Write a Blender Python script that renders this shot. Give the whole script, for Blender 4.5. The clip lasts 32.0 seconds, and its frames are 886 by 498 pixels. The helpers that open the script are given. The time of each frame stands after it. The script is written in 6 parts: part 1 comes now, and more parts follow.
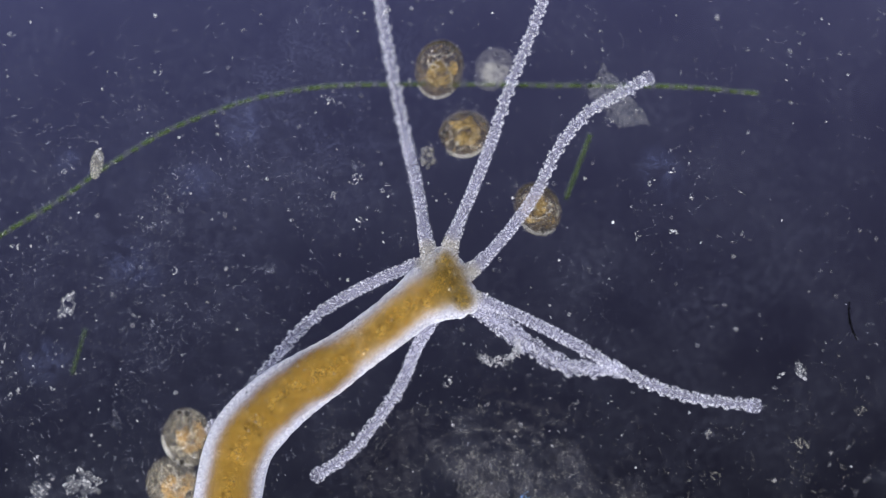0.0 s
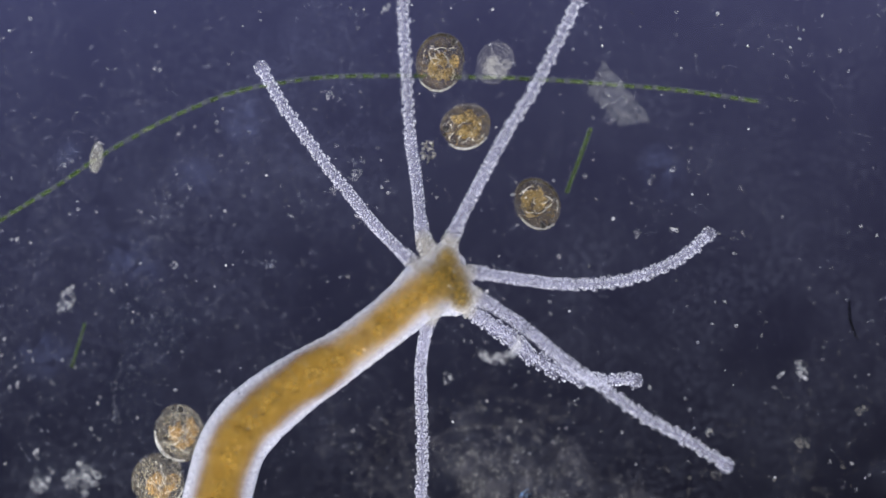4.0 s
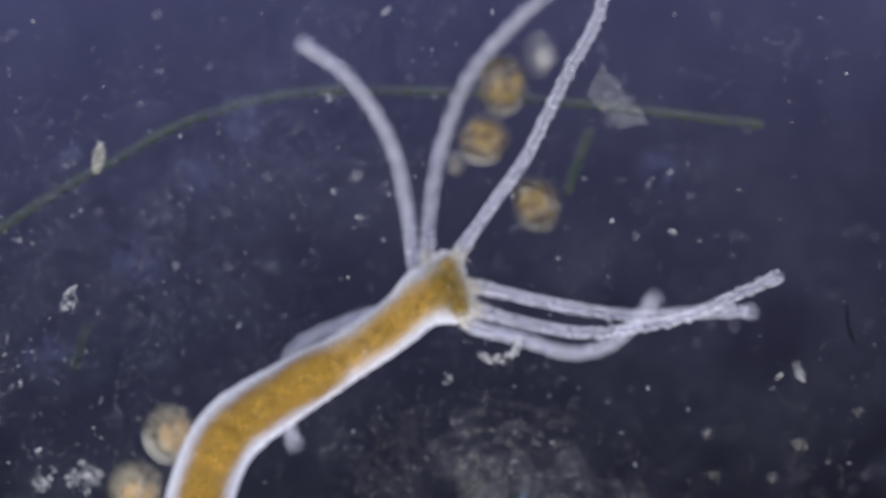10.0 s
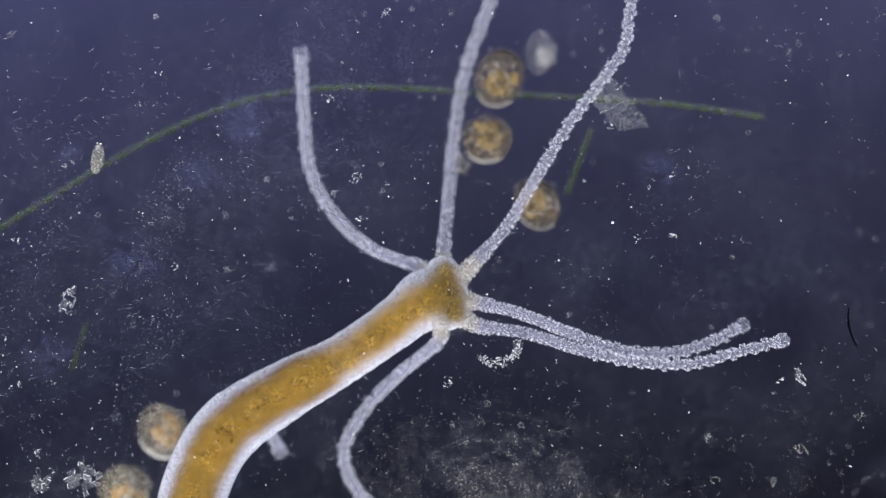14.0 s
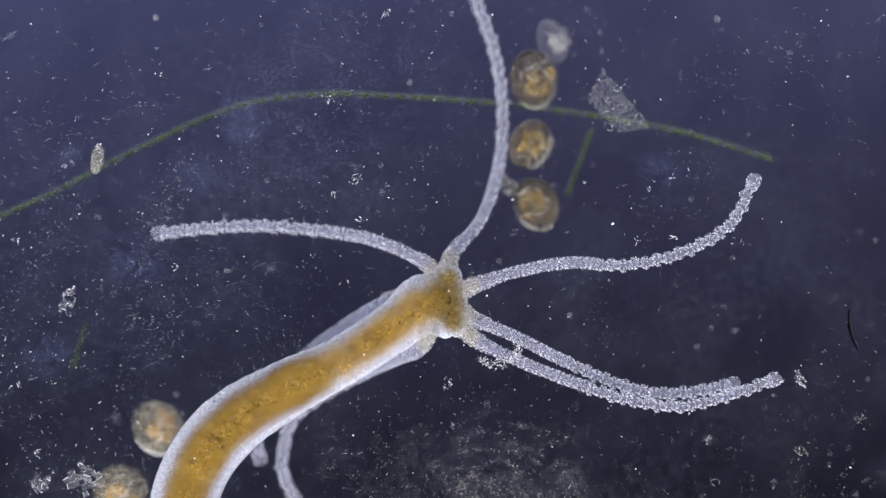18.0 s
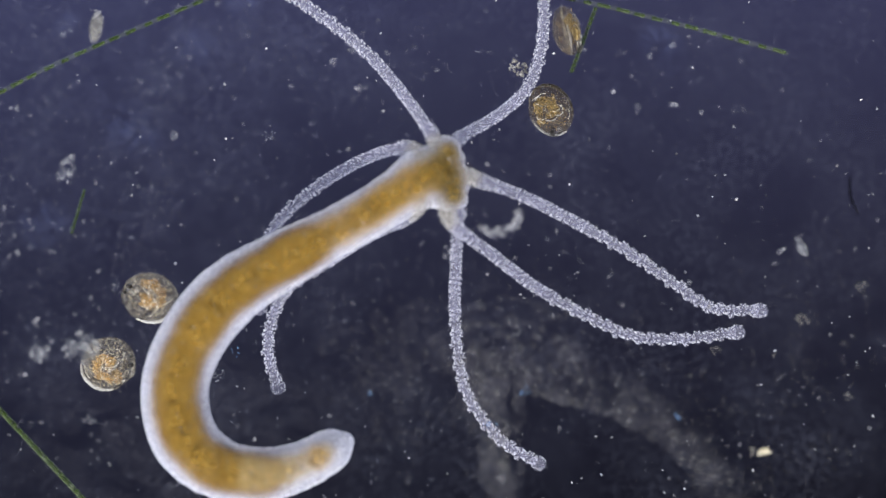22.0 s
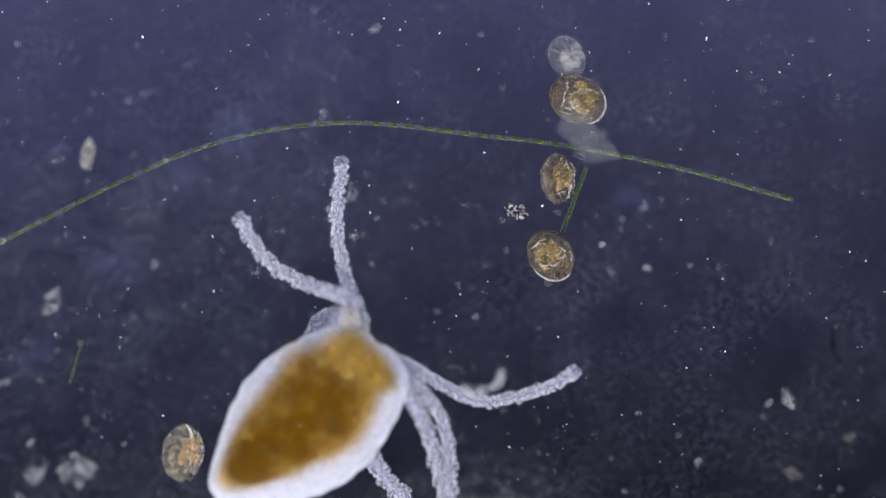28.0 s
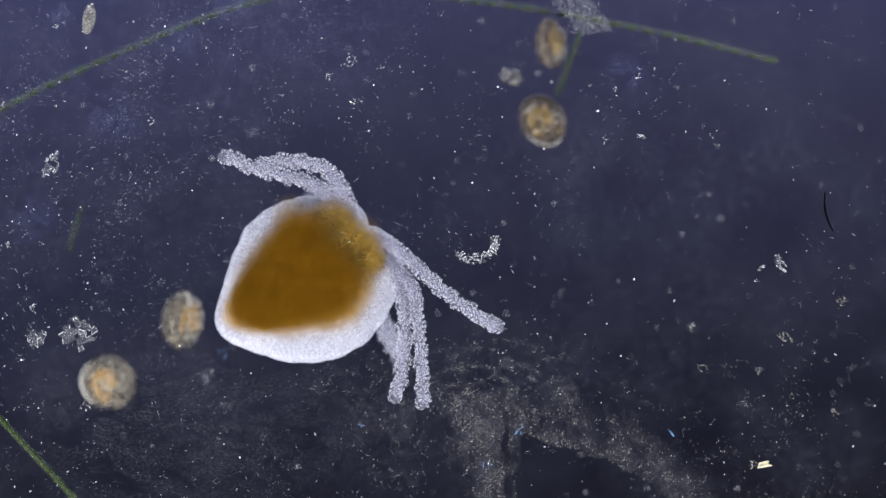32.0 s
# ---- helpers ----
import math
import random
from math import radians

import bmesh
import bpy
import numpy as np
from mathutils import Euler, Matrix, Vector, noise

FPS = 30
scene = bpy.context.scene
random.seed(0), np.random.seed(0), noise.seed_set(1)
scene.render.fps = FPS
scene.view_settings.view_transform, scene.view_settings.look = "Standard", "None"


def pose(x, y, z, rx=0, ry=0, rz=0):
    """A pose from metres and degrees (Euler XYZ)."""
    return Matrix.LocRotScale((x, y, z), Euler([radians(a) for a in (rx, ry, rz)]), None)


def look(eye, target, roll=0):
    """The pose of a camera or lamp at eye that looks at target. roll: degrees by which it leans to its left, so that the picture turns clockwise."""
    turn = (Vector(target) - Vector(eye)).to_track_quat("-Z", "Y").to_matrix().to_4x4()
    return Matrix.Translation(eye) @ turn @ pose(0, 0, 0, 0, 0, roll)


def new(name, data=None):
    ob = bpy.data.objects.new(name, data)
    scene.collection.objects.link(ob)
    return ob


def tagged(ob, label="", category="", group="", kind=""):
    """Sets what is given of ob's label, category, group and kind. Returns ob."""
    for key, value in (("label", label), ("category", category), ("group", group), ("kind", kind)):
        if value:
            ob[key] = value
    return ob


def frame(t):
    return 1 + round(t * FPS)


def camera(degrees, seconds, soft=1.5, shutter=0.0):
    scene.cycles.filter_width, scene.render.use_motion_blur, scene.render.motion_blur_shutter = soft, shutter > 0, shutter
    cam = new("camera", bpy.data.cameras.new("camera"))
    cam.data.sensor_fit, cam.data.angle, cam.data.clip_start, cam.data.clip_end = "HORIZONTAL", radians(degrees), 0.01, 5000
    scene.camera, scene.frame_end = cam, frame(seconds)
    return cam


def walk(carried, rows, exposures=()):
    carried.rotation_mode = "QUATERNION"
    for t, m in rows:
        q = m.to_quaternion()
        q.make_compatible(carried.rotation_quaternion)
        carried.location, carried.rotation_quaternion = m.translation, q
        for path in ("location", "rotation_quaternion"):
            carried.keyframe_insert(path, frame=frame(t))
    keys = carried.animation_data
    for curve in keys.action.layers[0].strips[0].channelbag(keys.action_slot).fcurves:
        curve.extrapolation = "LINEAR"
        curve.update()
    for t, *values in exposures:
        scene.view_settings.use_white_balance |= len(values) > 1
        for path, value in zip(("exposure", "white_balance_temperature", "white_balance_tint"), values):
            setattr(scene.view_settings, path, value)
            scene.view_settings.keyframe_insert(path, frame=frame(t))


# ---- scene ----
# A freshwater polyp in a dish of pond water, seen from straight above through a stereo microscope.
# One division of the eyepiece scale is 3.2 micrometres; plans are written in divisions, x to the right, y down.
U = 3.2e-6
FOCUS = 0.12
cam = camera(math.degrees(2 * math.atan(784 * U / FOCUS)), 32.0, soft=1.3)
scene.cycles.transparent_max_bounces = 40  # clear tissue lies many layers deep
cam.data.dof.use_dof = True
cam.data.dof.focus_distance = FOCUS
cam.data.dof.aperture_fstop = 106.0
# the microscope is racked up and down to focus, and the stage is shifted by hand
walk(cam, [
    (0, pose(0, 0 * U, 150 * U + FOCUS)),
    (0.4, pose(0, -11 * U, 166 * U + FOCUS)),
    (1, pose(0, -11 * U, 190 * U + FOCUS)),
    (2, pose(0, -12 * U, 145 * U + FOCUS)),
    (3, pose(0, -12 * U, 60 * U + FOCUS)),
    (3.5, pose(0, -12 * U, 70 * U + FOCUS)),
    (5.5, pose(0, -12 * U, 212 * U + FOCUS)),
    (9, pose(0, -12 * U, 212 * U + FOCUS)),
    (9.6, pose(0, -12 * U, 250 * U + FOCUS)),
    (10, pose(0, -12 * U, 340 * U + FOCUS)),
    (10.5, pose(0, -12 * U, 265 * U + FOCUS)),
    (11, pose(0, -12 * U, 120 * U + FOCUS)),
    (12, pose(0, -12 * U, 50 * U + FOCUS)),
    (13, pose(0, -12 * U, 50 * U + FOCUS)),
    (13.4, pose(0, -12 * U, 190 * U + FOCUS)),
    (14, pose(0, -12 * U, 215 * U + FOCUS)),
    (14.5, pose(0, -12 * U, 210 * U + FOCUS)),
    (16.5, pose(0, -12 * U, 190 * U + FOCUS)),
    (17, pose(0, -12 * U, 190 * U + FOCUS)),
    (18, pose(0, -12 * U, 200 * U + FOCUS)),
    (18.5, pose(0, -12 * U, 180 * U + FOCUS)),
    (18.6, pose(0, -40 * U, 176 * U + FOCUS)),
    (18.7, pose(0, -85 * U, 172 * U + FOCUS)),
    (18.8, pose(0, -124 * U, 168 * U + FOCUS)),
    (18.9, pose(0, -135 * U, 164 * U + FOCUS)),
    (19, pose(0, -137 * U, 160 * U + FOCUS)),
    (19.5, pose(0, -136 * U, 150 * U + FOCUS)),
    (20, pose(0, -160 * U, 140 * U + FOCUS)),
    (20.5, pose(0, -192 * U, 120 * U + FOCUS)),
    (21, pose(0, -244 * U, 100 * U + FOCUS)),
    (22, pose(0, -244 * U, 80 * U + FOCUS)),
    (22.5, pose(0, -219 * U, 70 * U + FOCUS)),
    (23, pose(0, -44 * U, 60 * U + FOCUS)),
    (23.5, pose(0, 40 * U, 50 * U + FOCUS)),
    (24, pose(0, 50 * U, 40 * U + FOCUS)),
    (25, pose(0, 50 * U, 20 * U + FOCUS)),
    (25.5, pose(0, 50 * U, 20 * U + FOCUS)),
    (27.5, pose(0, 50 * U, 20 * U + FOCUS)),
    (28, pose(0, 23 * U, 20 * U + FOCUS)),
    (28.5, pose(0, -106 * U, -10 * U + FOCUS)),
    (29, pose(0, -158 * U, -40 * U + FOCUS)),
    (29.5, pose(0, -178 * U, 215 * U + FOCUS)),
    (31.5, pose(0, -178 * U, 219 * U + FOCUS)),
    (32, pose(0, -214 * U, 220 * U + FOCUS)),
], exposures=((0, 0.0), (18.5, 0.0), (21, -0.12), (22, -0.12), (23, 0.0), (28, 0.0), (29, -0.04), (30, -0.05), (32, -0.07)))

# ---- light ----
world = bpy.data.worlds.new("ring_light")
scene.world = world
world.use_nodes = True
wn = world.node_tree
# a ring of light round the dish, dim straight above and below: dark-field lighting
way = wn.nodes.new("ShaderNodeTexCoord")
axis = wn.nodes.new("ShaderNodeSeparateXYZ")
wn.links.new(way.outputs["Generated"], axis.inputs[0])
flat = wn.nodes.new("ShaderNodeMath")
flat.operation = "ABSOLUTE"
wn.links.new(axis.outputs["Z"], flat.inputs[0])
ring = wn.nodes.new("ShaderNodeValToRGB")
ring.color_ramp.elements[0].position, ring.color_ramp.elements[0].color = 0.30, (0.86, 0.90, 1.0, 1)
ring.color_ramp.elements[1].position, ring.color_ramp.elements[1].color = 0.62, (0.22, 0.23, 0.27, 1)
wn.links.new(flat.outputs[0], ring.inputs[0])
wn.links.new(ring.outputs[0], wn.nodes["Background"].inputs[0])
wn.nodes["Background"].inputs[1].default_value = 2.0
lamp = bpy.data.lights.new("gooseneck_lamp", "SUN")
lamp.energy, lamp.angle, lamp.color = 5.0, radians(8), (1.0, 0.97, 0.93)
new("gooseneck_lamp", lamp).matrix_world = look((-0.035, -0.08, 0.075), (0, 0, 0))


# ---- materials ----
def nodes_of(name):
    m = bpy.data.materials.new(name)
    m.use_nodes = True
    nt = m.node_tree
    nt.nodes.clear()
    return m, nt


def link(nt, a, b):
    nt.links.new(a, b)


def node(nt, kind, **values):
    n = nt.nodes.new(kind)
    for k, v in values.items():
        n.inputs[k.replace("_", " ")].default_value = v
    return n


def noise_at(nt, size, detail=3.0):
    """Noise whose blotches are about `size` divisions across, in the piece's own space."""
    tc = nt.nodes.new("ShaderNodeTexCoord")
    n = node(nt, "ShaderNodeTexNoise", Scale=1.0 / (size * U), Detail=detail, Roughness=0.6)
    link(nt, tc.outputs["Object"], n.inputs["Vector"])
    return n


def ramp(nt, source, *stops):
    r = nt.nodes.new("ShaderNodeValToRGB")
    e = r.color_ramp.elements
    while len(e) < len(stops):
        e.new(0.5)
    for el, (p, c) in zip(e, stops):
        el.position, el.color = p, (*c, 1) if len(c) == 3 else c
    link(nt, source, r.inputs[0])
    return r


def tissue(name, stops, size=10, clear=0.0, rough=0.4, bump=0.5, speck=None, island=False, gloss=0.4, glow=0.0, grain=0.08, vary=0.1):
    """Wet living tissue or grit: mottled colour, fine relief, a share of light let straight through (clear) or scattered through (glow); island varies each loose bit by so much."""
    m, nt = nodes_of(name)
    n = noise_at(nt, size)
    col = ramp(nt, n.outputs["Fac"], *stops).outputs[0]
    if speck:
        f = noise_at(nt, speck[0], 1.0)
        fr = ramp(nt, f.outputs["Fac"], (speck[1], (0, 0, 0)), (speck[1] + 0.04, (1, 1, 1)))
        mix = nt.nodes.new("ShaderNodeMix")
        mix.data_type = "RGBA"
        link(nt, fr.outputs[0], mix.inputs["Factor"])
        link(nt, col, mix.inputs["A"])
        mix.inputs["B"].default_value = (*speck[2], 1)
        col = mix.outputs["Result"]
    info = nt.nodes.new("ShaderNodeNewGeometry" if island else "ShaderNodeObjectInfo")
    rnd = info.outputs["Random Per Island" if island else "Random"]
    hsv = nt.nodes.new("ShaderNodeHueSaturation")
    vary = node(nt, "ShaderNodeMapRange", From_Min=0.0, From_Max=1.0, To_Min=0.12 if island is True else 1 - vary, To_Max=1.3 if island is True else 1 + vary)
    link(nt, rnd, vary.inputs["Value"])
    link(nt, vary.outputs[0], hsv.inputs["Value"])
    link(nt, col, hsv.inputs["Color"])
    p = node(nt, "ShaderNodeBsdfPrincipled", Roughness=rough)
    solid = p.outputs[0]
    p.inputs["Specular IOR Level"].default_value = gloss
    link(nt, hsv.outputs[0], p.inputs["Base Color"])
    b = node(nt, "ShaderNodeBump", Strength=bump, Distance=size * 0.4 * U)
    fine = noise_at(nt, max(2.5, size * 0.4), 2.0)
    link(nt, fine.outputs["Fac"], b.inputs["Height"])
    link(nt, b.outputs[0], p.inputs["Normal"])
    if glow > 0:
        tl = nt.nodes.new("ShaderNodeBsdfTranslucent")
        link(nt, hsv.outputs[0], tl.inputs[0])
        both = nt.nodes.new("ShaderNodeMixShader")
        both.inputs[0].default_value = glow
        link(nt, p.outputs[0], both.inputs[1])
        link(nt, tl.outputs[0], both.inputs[2])
        solid = both.outputs[0]
    out = nt.nodes.new("ShaderNodeOutputMaterial")
    if clear > 0:
        t = nt.nodes.new("ShaderNodeBsdfTransparent")
        mx = nt.nodes.new("ShaderNodeMixShader")
        share = node(nt, "ShaderNodeMapRange", From_Min=0.35, From_Max=0.65, To_Min=min(1.0, clear + grain), To_Max=max(0.0, clear - grain))
        link(nt, fine.outputs["Fac"], share.inputs["Value"])
        link(nt, share.outputs[0], mx.inputs[0])
        link(nt, solid, mx.inputs[1])
        link(nt, t.outputs[0], mx.inputs[2])
        link(nt, mx.outputs[0], out.inputs[0])
    else:
        link(nt, solid, out.inputs[0])
    return m


# the white specks put glints of the wet wall into its colour
FLANK = tissue("polyp_wall", [(0.35, (0.54, 0.55, 0.66)), (0.65, (0.76, 0.77, 0.87))], 7, clear=0.36, rough=0.35, bump=0.8, glow=0.35, grain=0.18, vary=0.02, gloss=0.5, speck=(3.0, 0.64, (1.0, 1.0, 1.0)))
WALL_BEAD = tissue("wall_stinging_cells", [(0.3, (0.75, 0.76, 0.84)), (0.7, (1.0, 1.0, 1.0))], 4, clear=0.30, rough=0.15, bump=0.3, glow=0.3, gloss=1.0)
# sparkle of the wet skin is painted in as white specks too
ARM = tissue("tentacle_skin", [(0.3, (0.28, 0.275, 0.39)), (0.65, (0.60, 0.595, 0.74))], 7, clear=0.82, rough=0.22, bump=0.8, glow=0.35, speck=(2.8, 0.685, (1.0, 1.0, 1.0)), gloss=0.9, grain=0.22)
ROOT_SKIN = tissue("tentacle_root_skin", [(0.3, (0.42, 0.395, 0.37)), (0.6, (0.70, 0.66, 0.60))], 7, clear=0.75, rough=0.25, bump=0.9, glow=0.35, speck=(3.2, 0.74, (0.16, 0.11, 0.06)), gloss=0.7, grain=0.2)
BEAD = tissue("stinging_cells", [(0.3, (0.55, 0.57, 0.68)), (0.7, (1.0, 1.0, 1.0))], 4, clear=0.63, rough=0.2, bump=0.4, glow=0.3, gloss=0.9)
DARK_GRAIN = tissue("dark_gut_grains", [(0.3, (0.04, 0.022, 0.004)), (0.7, (0.14, 0.080, 0.016))], 5, rough=0.6, bump=0.2, gloss=0.2, clear=0.3, island="each")
SHELL = tissue("carapace", [(0.35, (0.020, 0.014, 0.004)), (0.5, (0.085, 0.058, 0.020)), (0.68, (0.30, 0.225, 0.11))], 10, clear=0.68, rough=0.16, bump=0.9, gloss=0.35, grain=0.2)
# the brighter look of two fleas is put into this paler shell colour
GOLD_SHELL = tissue("brightened_gold_carapace", [(0.35, (0.10, 0.078, 0.035)), (0.5, (0.30, 0.25, 0.15)), (0.68, (0.85, 0.79, 0.65))], 10, clear=0.91, rough=0.12, bump=0.9, gloss=0.5, grain=0.25)
GOLD_ROE = tissue("golden_gut_contents", [(0.3, (0.20, 0.10, 0.02)), (0.5, (0.55, 0.30, 0.06)), (0.72, (0.90, 0.62, 0.26))], 7, rough=0.35, bump=0.8, clear=0.70, grain=0.2)
DARK_EDGE = tissue("brown_shaded_rim", [(0.3, (0.012, 0.009, 0.004)), (0.7, (0.06, 0.042, 0.016))], 8, clear=0.12, rough=0.3)
PALE = tissue("pale_carapace", [(0.3, (0.36, 0.35, 0.36)), (0.7, (0.72, 0.70, 0.71))], 9, clear=0.968, rough=0.10, bump=0.6, gloss=0.8, grain=0.03)
ROE = tissue("gut_contents", [(0.3, (0.13, 0.085, 0.022)), (0.5, (0.38, 0.25, 0.075)), (0.72, (0.80, 0.62, 0.30))], 6, rough=0.3, bump=0.9, clear=0.54, grain=0.28)
GLOSS_ROE = tissue("golden_grains", [(0.3, (0.16, 0.10, 0.03)), (0.6, (0.62, 0.42, 0.15)), (0.8, (1.0, 0.88, 0.62))], 3, rough=0.2, bump=0.3, clear=0.35, gloss=1.0, island=True)
# whiter grains, again to brighten the golden pair
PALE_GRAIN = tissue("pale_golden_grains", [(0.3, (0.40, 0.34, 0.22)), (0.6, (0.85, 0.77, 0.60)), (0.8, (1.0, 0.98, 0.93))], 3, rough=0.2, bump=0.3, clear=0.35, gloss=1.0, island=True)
PALE_ROE = tissue("pale_gut_contents", [(0.3, (0.34, 0.33, 0.31)), (0.7, (0.66, 0.65, 0.63))], 9, rough=0.4, bump=0.6, clear=0.90, grain=0.10)
GLINT = tissue("glassy_glint", [(0.3, (0.60, 0.59, 0.55)), (0.7, (1.0, 1.0, 0.97))], 7, clear=0.52, rough=0.15, gloss=1.0, bump=0.8, grain=0.28)
EYE = tissue("eye_pigment", [(0.3, (0.006, 0.005, 0.004)), (0.7, (0.02, 0.016, 0.012))], 5, rough=0.3)
ALGA = tissue("green_alga", [(0.3, (0.012, 0.030, 0.002)), (0.55, (0.032, 0.064, 0.004)), (0.82, (0.11, 0.16, 0.03))], 5, rough=0.35, bump=0.5, clear=0.30, gloss=0.25, grain=0.28)
CELL_WALL = tissue("algal_cell_wall", [(0.3, (0.20, 0.26, 0.12)), (0.7, (0.52, 0.58, 0.38))], 6, rough=0.12, bump=0.4, clear=0.955, gloss=0.6, grain=0.04)
GRIT = tissue("mineral_grit", [(0.3, (0.40, 0.41, 0.46)), (0.7, (0.80, 0.80, 0.85))], 6, rough=0.2, bump=0.5, clear=0.12, gloss=1.0, island=True)
FILM = tissue("fine_silt", [(0.3, (0.15, 0.16, 0.21)), (0.7, (0.42, 0.44, 0.56))], 6, rough=0.4, bump=0.3, clear=0.5, island=True)
TAN = tissue("tan_silt", [(0.3, (0.16, 0.15, 0.13)), (0.7, (0.50, 0.48, 0.44))], 6, rough=0.4, bump=0.3, clear=0.3, island=True)
SILT = tissue("brown_silt", [(0.3, (0.10, 0.097, 0.095)), (0.7, (0.36, 0.35, 0.345))], 6, rough=0.5, bump=0.3, clear=0.4, island=True)
BLUE = tissue("blue_mineral", [(0.3, (0.06, 0.14, 0.40)), (0.7, (0.25, 0.50, 0.80))], 6, rough=0.25, bump=0.3, clear=0.2, island=True)
FLAKE = tissue("flake_glass", [(0.3, (0.30, 0.31, 0.34)), (0.7, (0.75, 0.76, 0.80))], 7, rough=0.10, bump=0.5, clear=0.86, gloss=1.0, grain=0.13)
MOULT = tissue("shed_skin", [(0.3, (0.22, 0.23, 0.25)), (0.7, (0.62, 0.63, 0.66))], 5, rough=0.2, bump=0.8, clear=0.88, gloss=0.9, grain=0.11, speck=(6, 0.57, (0.03, 0.03, 0.03)))
LARVA = tissue("capsule_skin", [(0.35, (0.15, 0.145, 0.125)), (0.65, (0.40, 0.385, 0.34))], 6, rough=0.4, bump=0.9, clear=0.62, gloss=0.6, grain=0.2)
STRAW = tissue("straw_splinter", [(0.3, (0.55, 0.47, 0.30)), (0.7, (0.95, 0.88, 0.66))], 5, rough=0.25, bump=0.6, clear=0.1, gloss=0.9)
FIBRE = tissue("black_fibre", [(0.3, (0.002, 0.002, 0.003)), (0.7, (0.006, 0.006, 0.008))], 6, rough=0.9, gloss=0.0)


def soft(name, stops, size, most, low=0.6, glow=0.35, vary=0.06):
    """Cloudy living matter: thick in the middle of each piece, thinning out to nothing at its edge, with finer and denser spots."""
    m, nt = nodes_of(name)
    tc = nt.nodes.new("ShaderNodeTexCoord")
    centre = nt.nodes.new("ShaderNodeMapping")
    centre.inputs["Location"].default_value = (-0.5, -0.5, 0)
    centre.inputs["Scale"].default_value = (1, 1, 0)
    link(nt, tc.outputs["Generated"], centre.inputs[0])
    dist = nt.nodes.new("ShaderNodeVectorMath")
    dist.operation = "LENGTH"
    link(nt, centre.outputs[0], dist.inputs[0])
    fade = node(nt, "ShaderNodeMapRange", From_Min=0.04, From_Max=0.49, To_Min=most, To_Max=0.0)
    fade.interpolation_type = "SMOOTHSTEP"
    link(nt, dist.outputs["Value"], fade.inputs["Value"])
    info = nt.nodes.new("ShaderNodeObjectInfo")
    apart = nt.nodes.new("ShaderNodeMath")
    apart.operation = "MULTIPLY"
    apart.inputs[1].default_value = 60.0
    link(nt, info.outputs["Random"], apart.inputs[0])
    n, tint = noise_at(nt, size, 4.0), noise_at(nt, size * 0.6, 5.0)
    for each in (n, tint):
        each.noise_dimensions = "4D"
        link(nt, apart.outputs[0], each.inputs["W"])
    dense = node(nt, "ShaderNodeMapRange", From_Min=0.35, From_Max=0.65, To_Min=low, To_Max=1.25)
    link(nt, n.outputs["Fac"], dense.inputs["Value"])
    mul = nt.nodes.new("ShaderNodeMath")
    mul.operation = "MULTIPLY"
    mul.use_clamp = True
    link(nt, fade.outputs[0], mul.inputs[0])
    link(nt, dense.outputs[0], mul.inputs[1])
    col = ramp(nt, tint.outputs["Fac"], *stops).outputs[0]
    hsv = nt.nodes.new("ShaderNodeHueSaturation")
    spread = node(nt, "ShaderNodeMapRange", From_Min=0.0, From_Max=1.0, To_Min=1 - vary, To_Max=1 + vary)
    link(nt, info.outputs["Random"], spread.inputs["Value"])
    link(nt, spread.outputs[0], hsv.inputs["Value"])
    link(nt, col, hsv.inputs["Color"])
    d = nt.nodes.new("ShaderNodeBsdfDiffuse")
    link(nt, hsv.outputs[0], d.inputs[0])
    tl = nt.nodes.new("ShaderNodeBsdfTranslucent")
    link(nt, hsv.outputs[0], tl.inputs[0])
    both = nt.nodes.new("ShaderNodeMixShader")
    both.inputs[0].default_value = glow
    link(nt, d.outputs[0], both.inputs[1])
    link(nt, tl.outputs[0], both.inputs[2])
    t = nt.nodes.new("ShaderNodeBsdfTransparent")
    mx = nt.nodes.new("ShaderNodeMixShader")
    link(nt, mul.outputs[0], mx.inputs[0])
    link(nt, t.outputs[0], mx.inputs[1])
    link(nt, both.outputs[0], mx.inputs[2])
    out = nt.nodes.new("ShaderNodeOutputMaterial")
    link(nt, mx.outputs[0], out.inputs[0])
    return m


SOFT_GUT = soft("golden_gut_cloud", [(0.3, (0.29, 0.170, 0.030)), (0.5, (0.42, 0.260, 0.054)), (0.72, (0.58, 0.41, 0.13))], 13, 0.54, 0.62)
SOFT_PALE = soft("pale_gut_cloud", [(0.3, (0.46, 0.33, 0.12)), (0.7, (0.70, 0.55, 0.28))], 16, 0.42, 0.3)
# brown clouds stand in for light lost in the thickened gut
SOFT_DEEP = soft("gut_darkening_cloud", [(0.3, (0.150, 0.066, 0.004)), (0.5, (0.21, 0.097, 0.006)), (0.75, (0.28, 0.142, 0.014))], 34, 0.36, 0.85)
SOFT_MOUTH = soft("olive_mouth_cloud", [(0.3, (0.10, 0.064, 0.013)), (0.5, (0.22, 0.146, 0.036)), (0.75, (0.42, 0.31, 0.11))], 11, 0.72)


